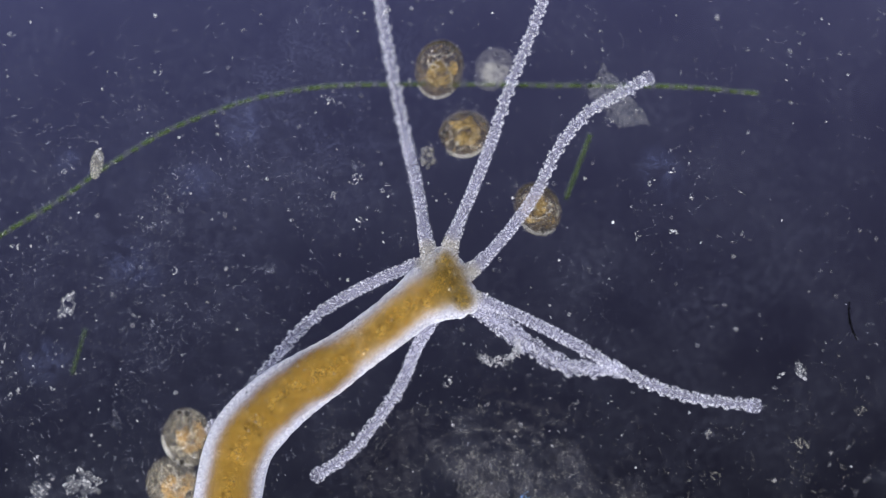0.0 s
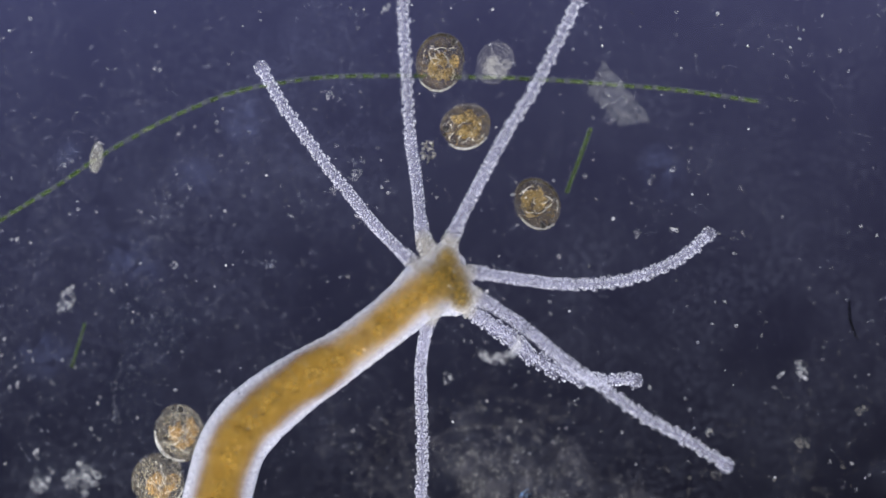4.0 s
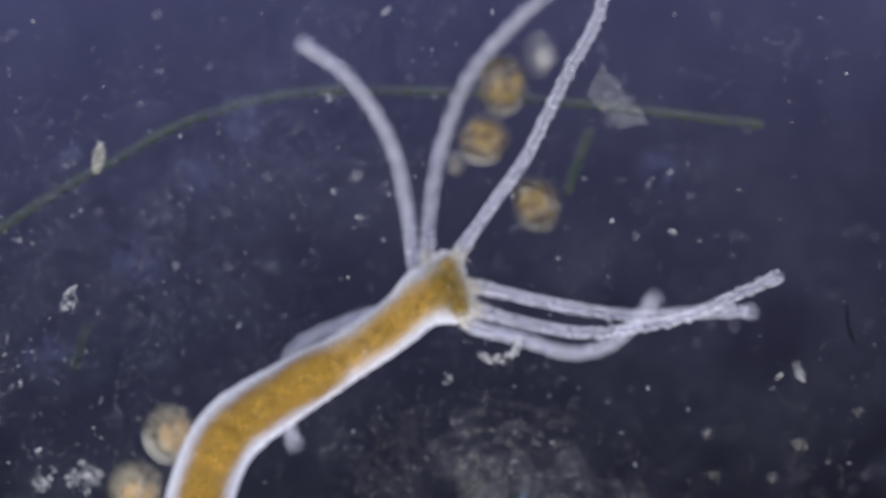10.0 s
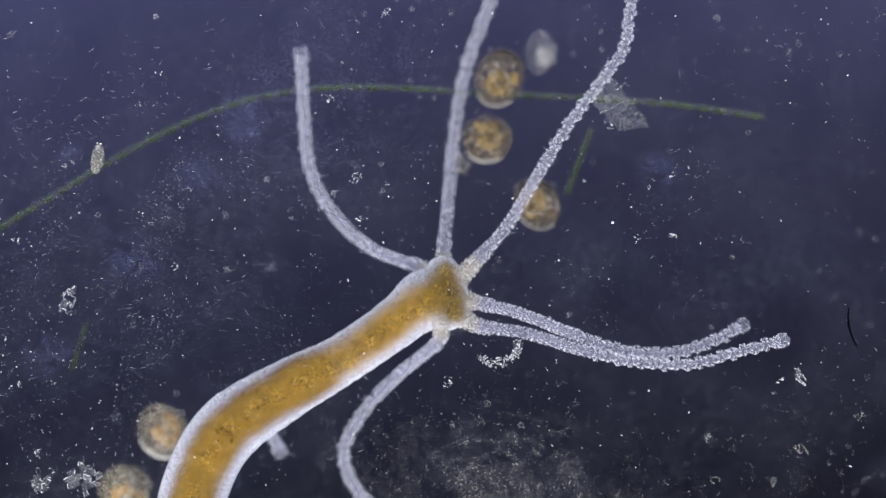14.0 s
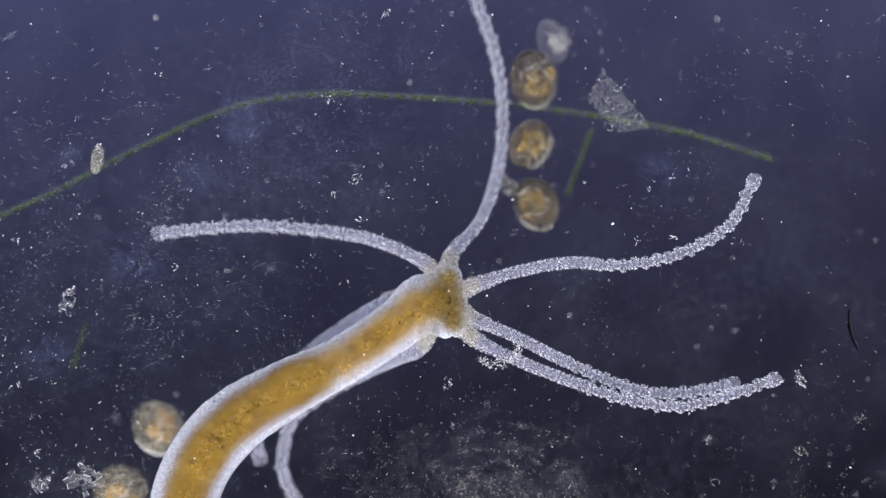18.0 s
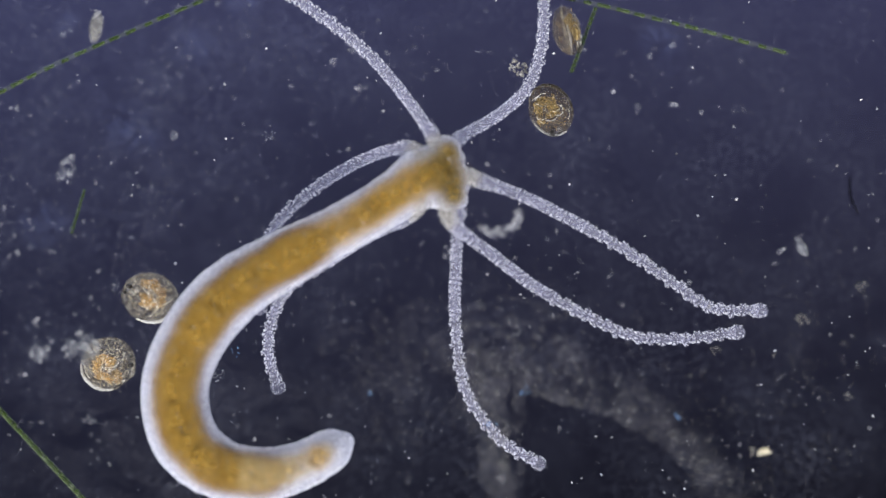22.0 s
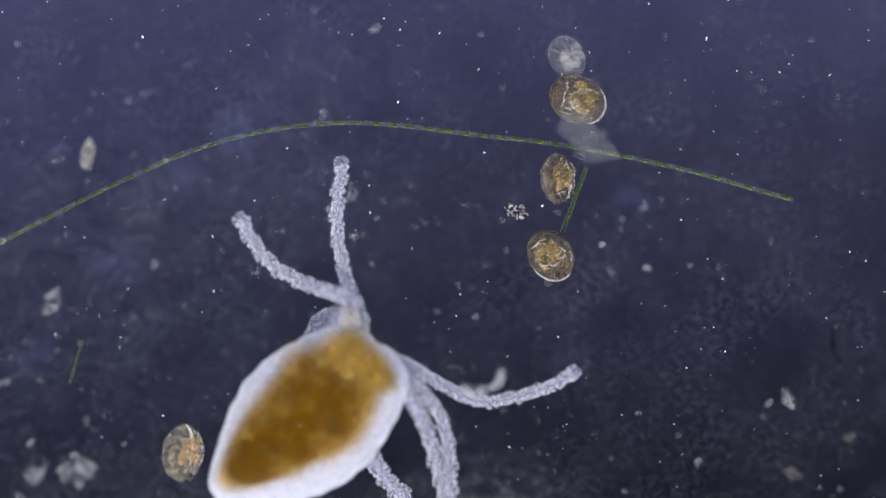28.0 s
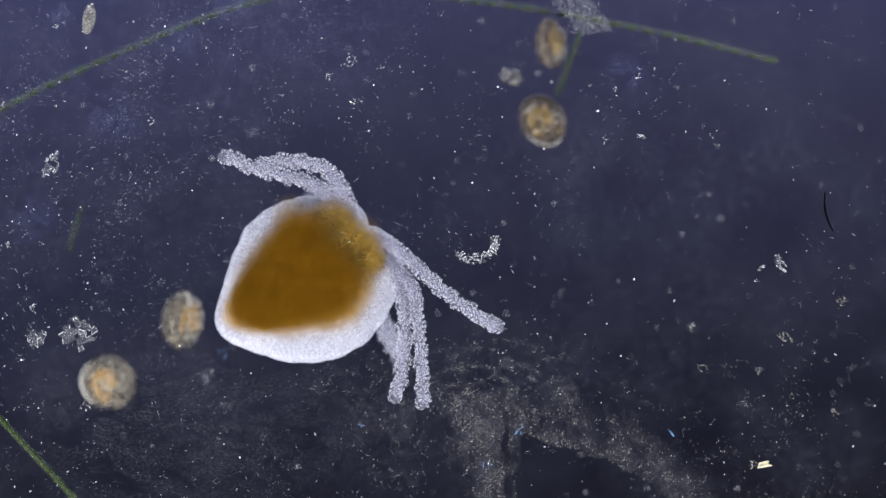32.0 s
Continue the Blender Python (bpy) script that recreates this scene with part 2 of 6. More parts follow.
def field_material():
    """The dark field under the dish, its uneven light put into the glow: dim blue, lighter towards the top and in the
    two upper corners, dark and brownish at the lower east edge.
    """
    m, nt = nodes_of("dark_field")
    tc = nt.nodes.new("ShaderNodeTexCoord")
    split = nt.nodes.new("ShaderNodeSeparateXYZ")
    link(nt, tc.outputs["Object"], split.inputs[0])
    x, y = split.outputs["X"], split.outputs["Y"]

    def calc(kind, a, b, c=None):
        n = nt.nodes.new("ShaderNodeMath")
        n.operation = kind
        for socket, v in zip(n.inputs, (a, b, c)):
            if isinstance(v, (int, float)):
                socket.default_value = v
            elif v is not None:
                link(nt, v, socket)
        return n.outputs[0]

    def rise(v, lo, hi):
        n = node(nt, "ShaderNodeMapRange", From_Min=lo, From_Max=hi, To_Min=0.0, To_Max=1.0)
        n.interpolation_type = "SMOOTHSTEP"
        link(nt, v, n.inputs["Value"])
        return n.outputs[0]

    # the field's uneven light and vignette are put into its glow here
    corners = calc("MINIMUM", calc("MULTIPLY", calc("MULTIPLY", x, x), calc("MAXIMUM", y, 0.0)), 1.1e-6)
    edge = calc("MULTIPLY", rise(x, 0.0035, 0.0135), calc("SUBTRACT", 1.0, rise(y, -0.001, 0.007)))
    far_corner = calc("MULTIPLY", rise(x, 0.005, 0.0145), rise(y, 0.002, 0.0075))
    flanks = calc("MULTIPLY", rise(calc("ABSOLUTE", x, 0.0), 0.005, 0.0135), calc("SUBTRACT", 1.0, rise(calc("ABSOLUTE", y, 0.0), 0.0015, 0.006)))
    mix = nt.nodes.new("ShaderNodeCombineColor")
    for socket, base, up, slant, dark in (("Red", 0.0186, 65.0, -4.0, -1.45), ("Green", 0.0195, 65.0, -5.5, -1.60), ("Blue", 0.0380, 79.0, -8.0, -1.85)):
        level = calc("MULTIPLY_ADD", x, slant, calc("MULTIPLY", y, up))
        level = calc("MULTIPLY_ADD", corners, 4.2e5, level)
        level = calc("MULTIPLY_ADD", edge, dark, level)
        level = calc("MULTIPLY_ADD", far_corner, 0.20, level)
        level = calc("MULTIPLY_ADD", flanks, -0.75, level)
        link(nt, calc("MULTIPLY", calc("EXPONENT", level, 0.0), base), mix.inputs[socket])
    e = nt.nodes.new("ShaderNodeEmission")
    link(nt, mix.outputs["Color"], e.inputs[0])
    out = nt.nodes.new("ShaderNodeOutputMaterial")
    link(nt, e.outputs[0], out.inputs[0])
    return m


def glass_material():
    """Thin dish glass with a bloom of faint smudges."""
    m, nt = nodes_of("dish_glass")
    broad = noise_at(nt, 170, 6.0)
    fine = noise_at(nt, 13, 4.0)
    mul = nt.nodes.new("ShaderNodeMath")
    mul.operation = "MULTIPLY"
    link(nt, ramp(nt, broad.outputs["Fac"], (0.40, (0, 0, 0)), (0.70, (1, 1, 1))).outputs[0], mul.inputs[0])
    link(nt, ramp(nt, fine.outputs["Fac"], (0.42, (0.0, 0.0, 0.0)), (0.8, (0.09, 0.09, 0.09))).outputs[0], mul.inputs[1])
    t = nt.nodes.new("ShaderNodeBsdfTransparent")
    d = nt.nodes.new("ShaderNodeBsdfDiffuse")
    d.inputs[0].default_value = (0.30, 0.33, 0.46, 1)
    mx = nt.nodes.new("ShaderNodeMixShader")
    link(nt, mul.outputs[0], mx.inputs[0])
    link(nt, t.outputs[0], mx.inputs[1])
    link(nt, d.outputs[0], mx.inputs[2])
    out = nt.nodes.new("ShaderNodeOutputMaterial")
    link(nt, mx.outputs[0], out.inputs[0])
    return m


# ---- small tools ----
def P(x, y, z=0.0):
    """A place in the dish, from divisions."""
    return Vector(((x - 784) * U, (441 - y) * U, z * U))


def mesh_from(name, bm, mat, smooth=True):
    me = bpy.data.meshes.new(name)
    bm.to_mesh(me)
    bm.free()
    me.materials.append(mat)
    if smooth:
        me.polygons.foreach_set("use_smooth", [True] * len(me.polygons))
    return me


def part(name, me, parent, label="", m=None):
    ob = new(name, me)
    ob.parent = parent
    if m is not None:
        ob.matrix_basis = m
    if label:
        ob["label"] = label
    return ob


def blob(rx, ry, rz, seed, rough=0.12, grain=0.35, subdiv=2, squash=None):
    """An uneven rounded lump, half-axes in divisions."""
    bm = bmesh.new()
    bmesh.ops.create_icosphere(bm, subdivisions=subdiv, radius=1.0)
    off = Vector((seed * 7.3, seed * 3.1, seed * 1.7))
    for v in bm.verts:
        k = 1 + rough * noise.noise(v.co * 1.6 + off) + rough * 0.6 * noise.noise(v.co / grain + off)
        v.co = Vector((v.co.x * rx, v.co.y * ry, v.co.z * rz)) * k * U
    return bm


def spline(pts, n):
    """n places and directions evenly spaced along a smooth line through pts (numpy, k x 2)."""
    pts = np.asarray(pts, float)
    ext = np.vstack([2 * pts[0] - pts[1], pts, 2 * pts[-1] - pts[-2]])
    fine = []
    for i in range(len(pts) - 1):
        p0, p1, p2, p3 = ext[i:i + 4]
        u = np.linspace(0, 1, 14, endpoint=False)[:, None]
        fine.append(0.5 * (2 * p1 + (p2 - p0) * u + (2 * p0 - 5 * p1 + 4 * p2 - p3) * u ** 2 + (3 * p1 - p0 - 3 * p2 + p3) * u ** 3))
    fine = np.vstack(fine + [pts[-1:]])
    step = np.hypot(*np.diff(fine, axis=0).T)
    s = np.concatenate([[0], np.cumsum(step)])
    want = np.linspace(0, s[-1], n)
    xy = np.column_stack([np.interp(want, s, fine[:, k]) for k in (0, 1)])
    d = np.gradient(xy, axis=0)
    d /= np.hypot(*d.T)[:, None] + 1e-9
    return xy, d, s[-1]


def at(rows, t, *numbers):
    rows.append((t, np.array(numbers, float).reshape(-1, 2)))


# ---- the field and the dish ----
def plate(name, half, z, mat, thick=0.0):
    bm = bmesh.new()
    bmesh.ops.create_cube(bm, size=1.0)
    for v in bm.verts:
        v.co = Vector((v.co.x * 2 * half, v.co.y * 2 * half, z + (v.co.z - 0.5) * thick))
    return new(name, mesh_from(name, bm, mat, False))


tagged(plate("backdrop", 0.031, -0.5, field_material(), 0.0005), "dim glowing blue-black dark field far below the dish, uneven light painted in", "backdrop", kind="structure")
tagged(plate("dish_floor", 0.02, -0.5 * U, glass_material(), 0.001), "thin clear glass dish floor with faint smudges", "dish", kind="structure")


# ---- the polyp ----
ARM_LEN = 60
HYDRA = new("hydra")
HYDRA.location = (0, 0, 0)
tagged(HYDRA, "white translucent freshwater polyp with golden gut and seven beaded tentacles", "hydra")


def segment_meshes(count, wide, long, seed, rough, mat):
    """Short lengths of tentacle: a soft lump with stinging cells, crowded along both its flanks to shape the bright
    dark-field edges.
    """
    made = []
    for k in range(count):
        bm = blob(long, wide * 0.95, wide * 0.85, seed + k * 3.7, rough, 0.5, 3)
        body_faces = len(bm.faces)
        rng = random.Random(seed * 10 + k)
        for j in range(18):
            a = rng.triangular(-0.1, 1.57, 0.5)
            b = rng.uniform(-0.85, 0.85)
            girth = math.sqrt(1 - 0.8 * b * b)
            side = math.cos(a) if j % 2 else -math.cos(a)
            c = Vector((b * long, side * wide * 0.93 * girth, abs(math.sin(a)) * wide * 0.82 * girth)) * U
            q = rng.uniform(0.7, 1.5)
            bmesh.ops.create_icosphere(bm, subdivisions=1, radius=1.0, matrix=Matrix.Translation(c) @ Matrix.Rotation(rng.uniform(0, 3), 4, "Z") @ Matrix.Diagonal((q * 1.3 * U, q * U, q * 0.8 * U, 1)))
        me = mesh_from("tentacle_segment", bm, mat)
        me.materials.append(BEAD)
        me.polygons.foreach_set("material_index", [0 if i < body_faces else 1 for i in range(len(me.polygons))])
        made.append(me)
    return made


ROOT_MESHES = [segment_meshes(2, w, 12, w, 0.10, ROOT_SKIN if w > 15.5 else ARM) for w in (23, 20.5, 18.5, 17, 16, 15, 14.2, 13.6)]
ARM_MESHES = segment_meshes(6, 11.8, 10.5, 31, 0.16, ARM)
BULGE_MESHES = segment_meshes(6, 12.6, 8.8, 51, 0.10, ARM)
WAIST_MESHES = segment_meshes(4, 8.3, 7.6, 71, 0.14, ARM)
END_MESHES = segment_meshes(2, 14.2, 13.5, 91, 0.12, ARM)
TENTACLES = []
for k in range(7):
    root = new("tentacle")
    root.parent = HYDRA
    root["label"] = "slender grey-white beaded tentacle"
    segs = []
    for j in range(ARM_LEN):
        if j < 8:
            store = ROOT_MESHES[j]
        elif j == ARM_LEN - 1:
            store = END_MESHES
        elif j < 26:
            store = ARM_MESHES
        else:
            store = WAIST_MESHES if (j + k) % 2 else BULGE_MESHES
        segs.append(part("tentacle_segment", store[(j * 5 + k) % len(store)], root))
    TENTACLES.append(segs)

# half-width of the body from mouth to foot, stretched out and drawn in
STRETCHED = ((0, 32), (0.025, 54), (0.06, 56), (0.10, 47), (0.16, 44), (0.25, 45), (0.36, 54), (0.45, 60), (0.7, 60), (0.88, 46), (0.97, 38), (1, 14))
DRAWN_IN = ((0, 66), (0.06, 90), (0.12, 112), (0.24, 134), (0.4, 149), (0.55, 144), (0.7, 117), (0.85, 76), (0.95, 47), (1, 28))
DRAWING_IN = ((0, 0), (23, 0), (24, 0.07), (25, 0.28), (25.5, 0.42), (26.5, 0.60), (27.5, 0.74), (28, 0.80), (29, 0.93), (30, 1), (32, 1))


# half-width of the gut
GUT_STRETCHED = ((0, 34), (0.06, 40), (0.12, 34), (0.3, 37), (0.5, 41), (0.72, 42), (0.82, 37), (0.88, 32), (0.95, 26), (1, 14))
GUT_DRAWN_IN = ((0, 72), (0.06, 80), (0.18, 102), (0.32, 132), (0.5, 124), (0.66, 98), (0.8, 68), (0.94, 32), (1, 20))
# half-width of the clouds added to darken the gut
DEEP_STRETCHED = ((0, 24), (1, 24))
DEEP_DRAWN_IN = ((0, 54), (0.3, 114), (0.5, 104), (0.7, 72), (0.86, 36), (1, 16))
# the flared head with its blunt front: how far behind the mouth, how far to the side, half-width
HEAD_LOBES = ((29, -46, 16), (24, 53, 16), (36, -44, 20), (36, 46, 20), (16, -44, 20), (13, -24, 22), (12, 0, 22), (13, 24, 22), (16, 44, 20), (30, -36, 26), (28, -12, 28), (28, 12, 28), (30, 36, 26),
              (44, -28, 32), (42, 0, 36), (44, 28, 32), (58, -18, 38), (58, 18, 38), (72, -10, 44), (72, 10, 44))
MOUTH_CLOUDS = ((24, -42, 22), (22, 44, 22), (20, -34, 26), (18, -12, 28), (18, 12, 28), (20, 34, 26), (34, -24, 30), (32, 0, 34), (34, 24, 30), (48, -10, 34), (48, 12, 34), (64, 0, 34))


def table(rows, v):
    return np.interp(v, [r[0] for r in rows], [r[1] for r in rows])


N_WALL, N_GUT, N_DEEP, N_GRAIN = 190, 90, 110, 60
SIZED = {}


def lump_mesh(name, r, flat, mat):
    """A rounded lump of half-width r and flatness flat, with stinging cells standing out along both flanks."""
    r = max(10, int(round(r / 2) * 2))
    if (name, r) not in SIZED:
        bm = blob(r * 0.9, r, r * flat, r + len(name), 0.025, 0.35, 3)
        body_faces = len(bm.faces)
        rng = random.Random(r)
        for j in range(16):
            a = rng.choice((-1, 1)) * rng.triangular(0.9, 2.24, 1.57)
            q = rng.triangular(0.80, 0.995, 0.97)
            c = Vector((math.cos(a) * r * 0.9 * q, math.sin(a) * r * q, math.sqrt(1 - q * q) * r * flat)) * U
            size = rng.uniform(0.9, 2.0)
            bmesh.ops.create_icosphere(bm, subdivisions=1, radius=size * U, matrix=Matrix.Translation(c))
        me = SIZED[name, r] = mesh_from(name, bm, mat)
        me.materials.append(WALL_BEAD)
        me.polygons.foreach_set("material_index", [0 if i < body_faces else 1 for i in range(len(me.polygons))])
    return SIZED[name, r], r


def cloud_mesh(name, r, mat):
    """A shallow domed cloud of half-width r."""
    r = max(10, int(round(r / 2) * 2))
    if (mat.name, r) not in SIZED:
        bm = bmesh.new()
        loops = []
        for q in (0.12, 0.35, 0.6, 0.82, 1.0):
            loops.append([bm.verts.new(Vector((math.cos(a) * r * q, math.sin(a) * r * q, r * 0.16 * (1 - q * q))) * U) for a in np.linspace(0, 2 * math.pi, 20, endpoint=False)])
        bm.faces.new(loops[0])
        for a, b in zip(loops, loops[1:]):
            for i in range(20):
                bm.faces.new((a[i], b[i], b[(i + 1) % 20], a[(i + 1) % 20]))
        SIZED[mat.name, r] = mesh_from(name, bm, mat)
    return SIZED[mat.name, r], r


def granule_mesh(r, seed, mat, n):
    """A few loose gut granules."""
    r = max(10, int(round(r / 4) * 4))
    if (mat.name, r, seed) not in SIZED:
        rng = np.random.default_rng(r * 7 + seed)
        a, q = rng.uniform(0, 6.283, n), np.minimum(1.0, np.abs(rng.normal(0, 0.5, n)))
        centre = np.column_stack([np.cos(a) * q * r, np.sin(a) * q * r, rng.uniform(-1.5, 1.5, n)])
        size = (rng.uniform(0.5, 1.0, n) ** 1.5 * 2.0)[:, None, None]
        corner = np.array(((1, 0, 0), (0, 1, 0), (-1, 0, 0), (0, -1, 0), (0, 0, 0.4), (0, 0, -0.4)), float)
        verts = (centre[:, None, :] + corner[None] * size).reshape(-1, 3) * U
        sides = ((0, 1, 4), (1, 2, 4), (2, 3, 4), (3, 0, 4), (1, 0, 5), (2, 1, 5), (3, 2, 5), (0, 3, 5))
        me = SIZED[mat.name, r, seed] = bpy.data.meshes.new("gut_granulation")
        me.from_pydata(verts.tolist(), [], [(k * 6 + x, k * 6 + y, k * 6 + z) for k in range(n) for x, y, z in sides])
        me.materials.append(mat)
        me.polygons.foreach_set("use_smooth", [True] * (n * 8))
    return SIZED[mat.name, r, seed], r


def stuff(ob):
    ob["kind"] = "stuff"
    return ob


WALL_PARTS, GUT_PARTS, DEEP_PARTS, GRAIN_PARTS, HEAD_PARTS, MOUTH_PARTS = [], [], [], [], [], []
for i in range(N_WALL):
    me, r = lump_mesh("wall_lobe", table(STRETCHED, 0.07 + 0.93 * (i + 0.5) / N_WALL), 0.36, FLANK)
    WALL_PARTS.append((part("wall_lobe", me, HYDRA), r))
for i in range(N_GUT):
    s = 0.06 + 0.90 * (i + 0.5) / N_GUT
    me, r = cloud_mesh("gut_cloud", (1.20 + 0.14 * random.Random(i).random()) * table(GUT_STRETCHED, s), SOFT_PALE if s > 0.80 and not 0.925 < s < 0.95 else SOFT_GUT)
    GUT_PARTS.append((stuff(part("gut_cloud", me, HYDRA, "golden-brown gut contents")), r))
# added clouds that rise and darken the gut as the body draws in
for i in range(N_DEEP):
    me, r = cloud_mesh("gut_cloud", 54, SOFT_DEEP)
    DEEP_PARTS.append((stuff(part("gut_cloud", me, HYDRA, "brown clouds added to darken the gut as it draws in")), r))
for i in range(N_GRAIN):
    me, r = granule_mesh(38, i % 7, DARK_GRAIN, 16)
    GRAIN_PARTS.append((stuff(part("gut_granulation", me, HYDRA, "dark brown gut grains")), r))
for along, across, r in HEAD_LOBES:
    me, r = lump_mesh("head_lobe", r, 0.36, FLANK)
    HEAD_PARTS.append(part("head_lobe", me, HYDRA))
for along, across, r in MOUTH_CLOUDS:
    me, r = cloud_mesh("mouth_cloud", r * 1.1, SOFT_MOUTH)
    MOUTH_PARTS.append(stuff(part("mouth_cloud", me, HYDRA, "olive-brown matter round the mouth")))
MOUTH_GRAINS = stuff(part("mouth_granulation", granule_mesh(48, 99, DARK_GRAIN, 90)[0], HYDRA, "dark grains round the mouth"))


BODY_Z = 165  # the polyp hangs under the water's skin


def lobe_rows(rows, parts, stretched, drawn, first, last, lift, flat, swell=0.0):
    """Rows of poses for rounded lobes strung along the body; as it draws in they crowd outwards, the gut a little to one side."""
    made = [[] for _ in parts]
    n = len(parts)
    for t, pts in rows:
        c = table(DRAWING_IN, t)
        xy, d, length = spline(pts, 121)
        for i, (ob, r) in enumerate(parts):
            s = first + (last - first) * min(1, max(0, (i + 0.5) / n + (0.0 if flat else 0.010 * math.sin(i * 0.37) + 0.006 * math.sin(i * 1.7))))
            f = s * 120
            a = min(int(f), 119)
            p = xy[a] + (xy[a + 1] - xy[a]) * (f - a)
            full = (1 - c) * table(STRETCHED, s) + c * table(DRAWN_IN, s)
            ease = 1.0 if flat else 0.86 + 0.3 * random.Random(i + 900).random()
            out = max(0.0, ((1 - c) * table(stretched, s) + c * table(drawn, s)) * ease - r * (1.0 if flat else 0.72))
            th = i * 2.39996
            side = Vector((d[a][1], d[a][0], 0))
            push = math.sin(i * 2.39996 * 0.5 + 0.3) if flat else math.sin(th)
            if flat:
                push = math.copysign(abs(push) ** (1 - 0.7 * c), push)
            else:
                push = push * (1 - 0.25 * random.Random(i + 50).random())
            dome = (math.sqrt(1 - 0.9 * push * push) - 0.5) * full * (0.10 if flat else 0.16)
            place = P(p[0], p[1], BODY_Z + (lift + swell * c ** 4) * 57 + dome + (0 if flat else 3 * math.sin(i * 2.1))) + side * ((push * out + (0 if flat else -10 * c)) * U)
            m = Matrix.Translation(place) @ Matrix.Rotation(math.atan2(-d[a][1], d[a][0]), 4, "Z")
            made[i].append((t, m))
    return made


def head_rows(rows, spots, lift):
    """Rows of poses for what sits in the head, fixed to the mouth and to the way the neck runs."""
    made = [[] for _ in spots]
    for t, pts in rows:
        c = table(DRAWING_IN, t)
        xy, d, length = spline(pts, 121)
        k = min(60, int(75 / length * 120))
        back = (xy[k] - xy[0]) / np.hypot(*(xy[k] - xy[0]))
        turn = Matrix.Rotation(math.atan2(-back[1], back[0]), 4, "Z")
        for i, spot in enumerate(spots):
            p = xy[0] + back * spot[0] + np.array([-back[1], back[0]]) * spot[1] * (1 + 0.25 * c)
            made[i].append((t, Matrix.Translation(P(p[0], p[1], BODY_Z + lift + 1.5 * math.sin(i * 2.1))) @ turn))
    return made


def arm_rows(rows, k, heights):
    """Rows of poses for the beads of one tentacle; drawn in, the beads crowd sideways and it thickens."""
    made = [[] for _ in range(ARM_LEN)]
    for t, pts in rows:
        xy, d, length = spline(pts, ARM_LEN)
        low, high = (np.interp(t, [h[0] for h in heights], [h[i] for h in heights]) for i in (1, 2))
        crowd = max(0.0, min(1.0, (420 - length) / 250)) * 7.0
        risen = np.interp(t, (27.5, 29.3), (0.0, 1.0)) if k < 5 else 0.0
        for j in range(ARM_LEN):
            f = j / (ARM_LEN - 1)
            fat = np.interp(t, (3.5, 6.5), (6.0, 0.0)) * math.sin(math.pi * f ** 0.8) if k == 5 else 0.0
            way = 1 if (j // 2) % 2 else -1
            lean = math.sin(j * 2.39996 + k)
            push = (fat + crowd * min(1.0, 0.4 + f * 3)) * math.copysign(abs(lean) ** 0.6, lean) + (0.9 * way if 0.42 < f < 0.99 else 0)
            swell = 4 * math.exp(-((f / 0.12) ** 2))
            p = xy[j] + np.array([-d[j][1], d[j][0]]) * push
            z = BODY_Z + (low - BODY_Z) * min(1, f * 3) if f < 0.33 else low + (high - low) * (f - 0.33) / 0.67
            z += (BODY_Z + (21 + 3 * k) * min(1.0, f * 3) - z) * risen
            ang = math.atan2(-d[j][1], d[j][0])
            m = Matrix.Translation(P(p[0], p[1], z + swell)) @ Matrix.Rotation(ang, 4, "Z")
            made[j].append((t, m))
    return made


# ---- the green strand ----
STRAND = new("algal_strand")
tagged(STRAND, "long thin curved olive-green algal strand of jointed cells", "alga")
STRAND_N = 46


def tube(length, r0, r1, seed, sides=8, rings=6, wave=0.06):
    bm = bmesh.new()
    loops = []
    for i in range(rings + 1):
        f = i / rings
        r = (r0 + (r1 - r0) * f) * (1 + wave * noise.noise(Vector((f * 4, seed, 0))))
        loops.append([bm.verts.new(Vector(((f - 0.5) * length, r * math.cos(a), r * math.sin(a))) * U) for a in np.linspace(0, 2 * math.pi, sides, endpoint=False)])
    for a, b in zip(loops, loops[1:]):
        for i in range(sides):
            bm.faces.new((a[i], a[(i + 1) % sides], b[(i + 1) % sides], b[i]))
    bm.faces.new(loops[0][::-1]), bm.faces.new(loops[-1])
    return bm


STRAND_MESHES = [mesh_from("strand_cell", tube(33, 4.1, 4.1, k, wave=0.12), CELL_WALL) for k in range(4)]
GREEN_MESHES = [mesh_from("green_band", tube(24 - 5 * (k % 3), 3.5, 3.1, k + 9, wave=0.4), ALGA) for k in range(5)]
STRAND_PARTS = [part("strand_cell", STRAND_MESHES[i % 4], STRAND, "clear glassy cell wall") for i in range(STRAND_N)]
for i, cell in enumerate(STRAND_PARTS):
    part("green_band", GREEN_MESHES[(i * 3) % 5], cell, "dark green cell contents", Matrix.Translation(Vector((1.5 * math.sin(i * 2.3), 0.6 * math.sin(i * 1.3), 1.0)) * U))


def chain_rows(rows, n, z):
    made = [[] for _ in range(n)]
    for t, pts in rows:
        xy, d, length = spline(pts, n)
        for j in range(n):
            made[j].append((t, Matrix.Translation(P(xy[j][0], xy[j][1], z)) @ Matrix.Rotation(math.atan2(-d[j][1], d[j][0]), 4, "Z")))
    return made


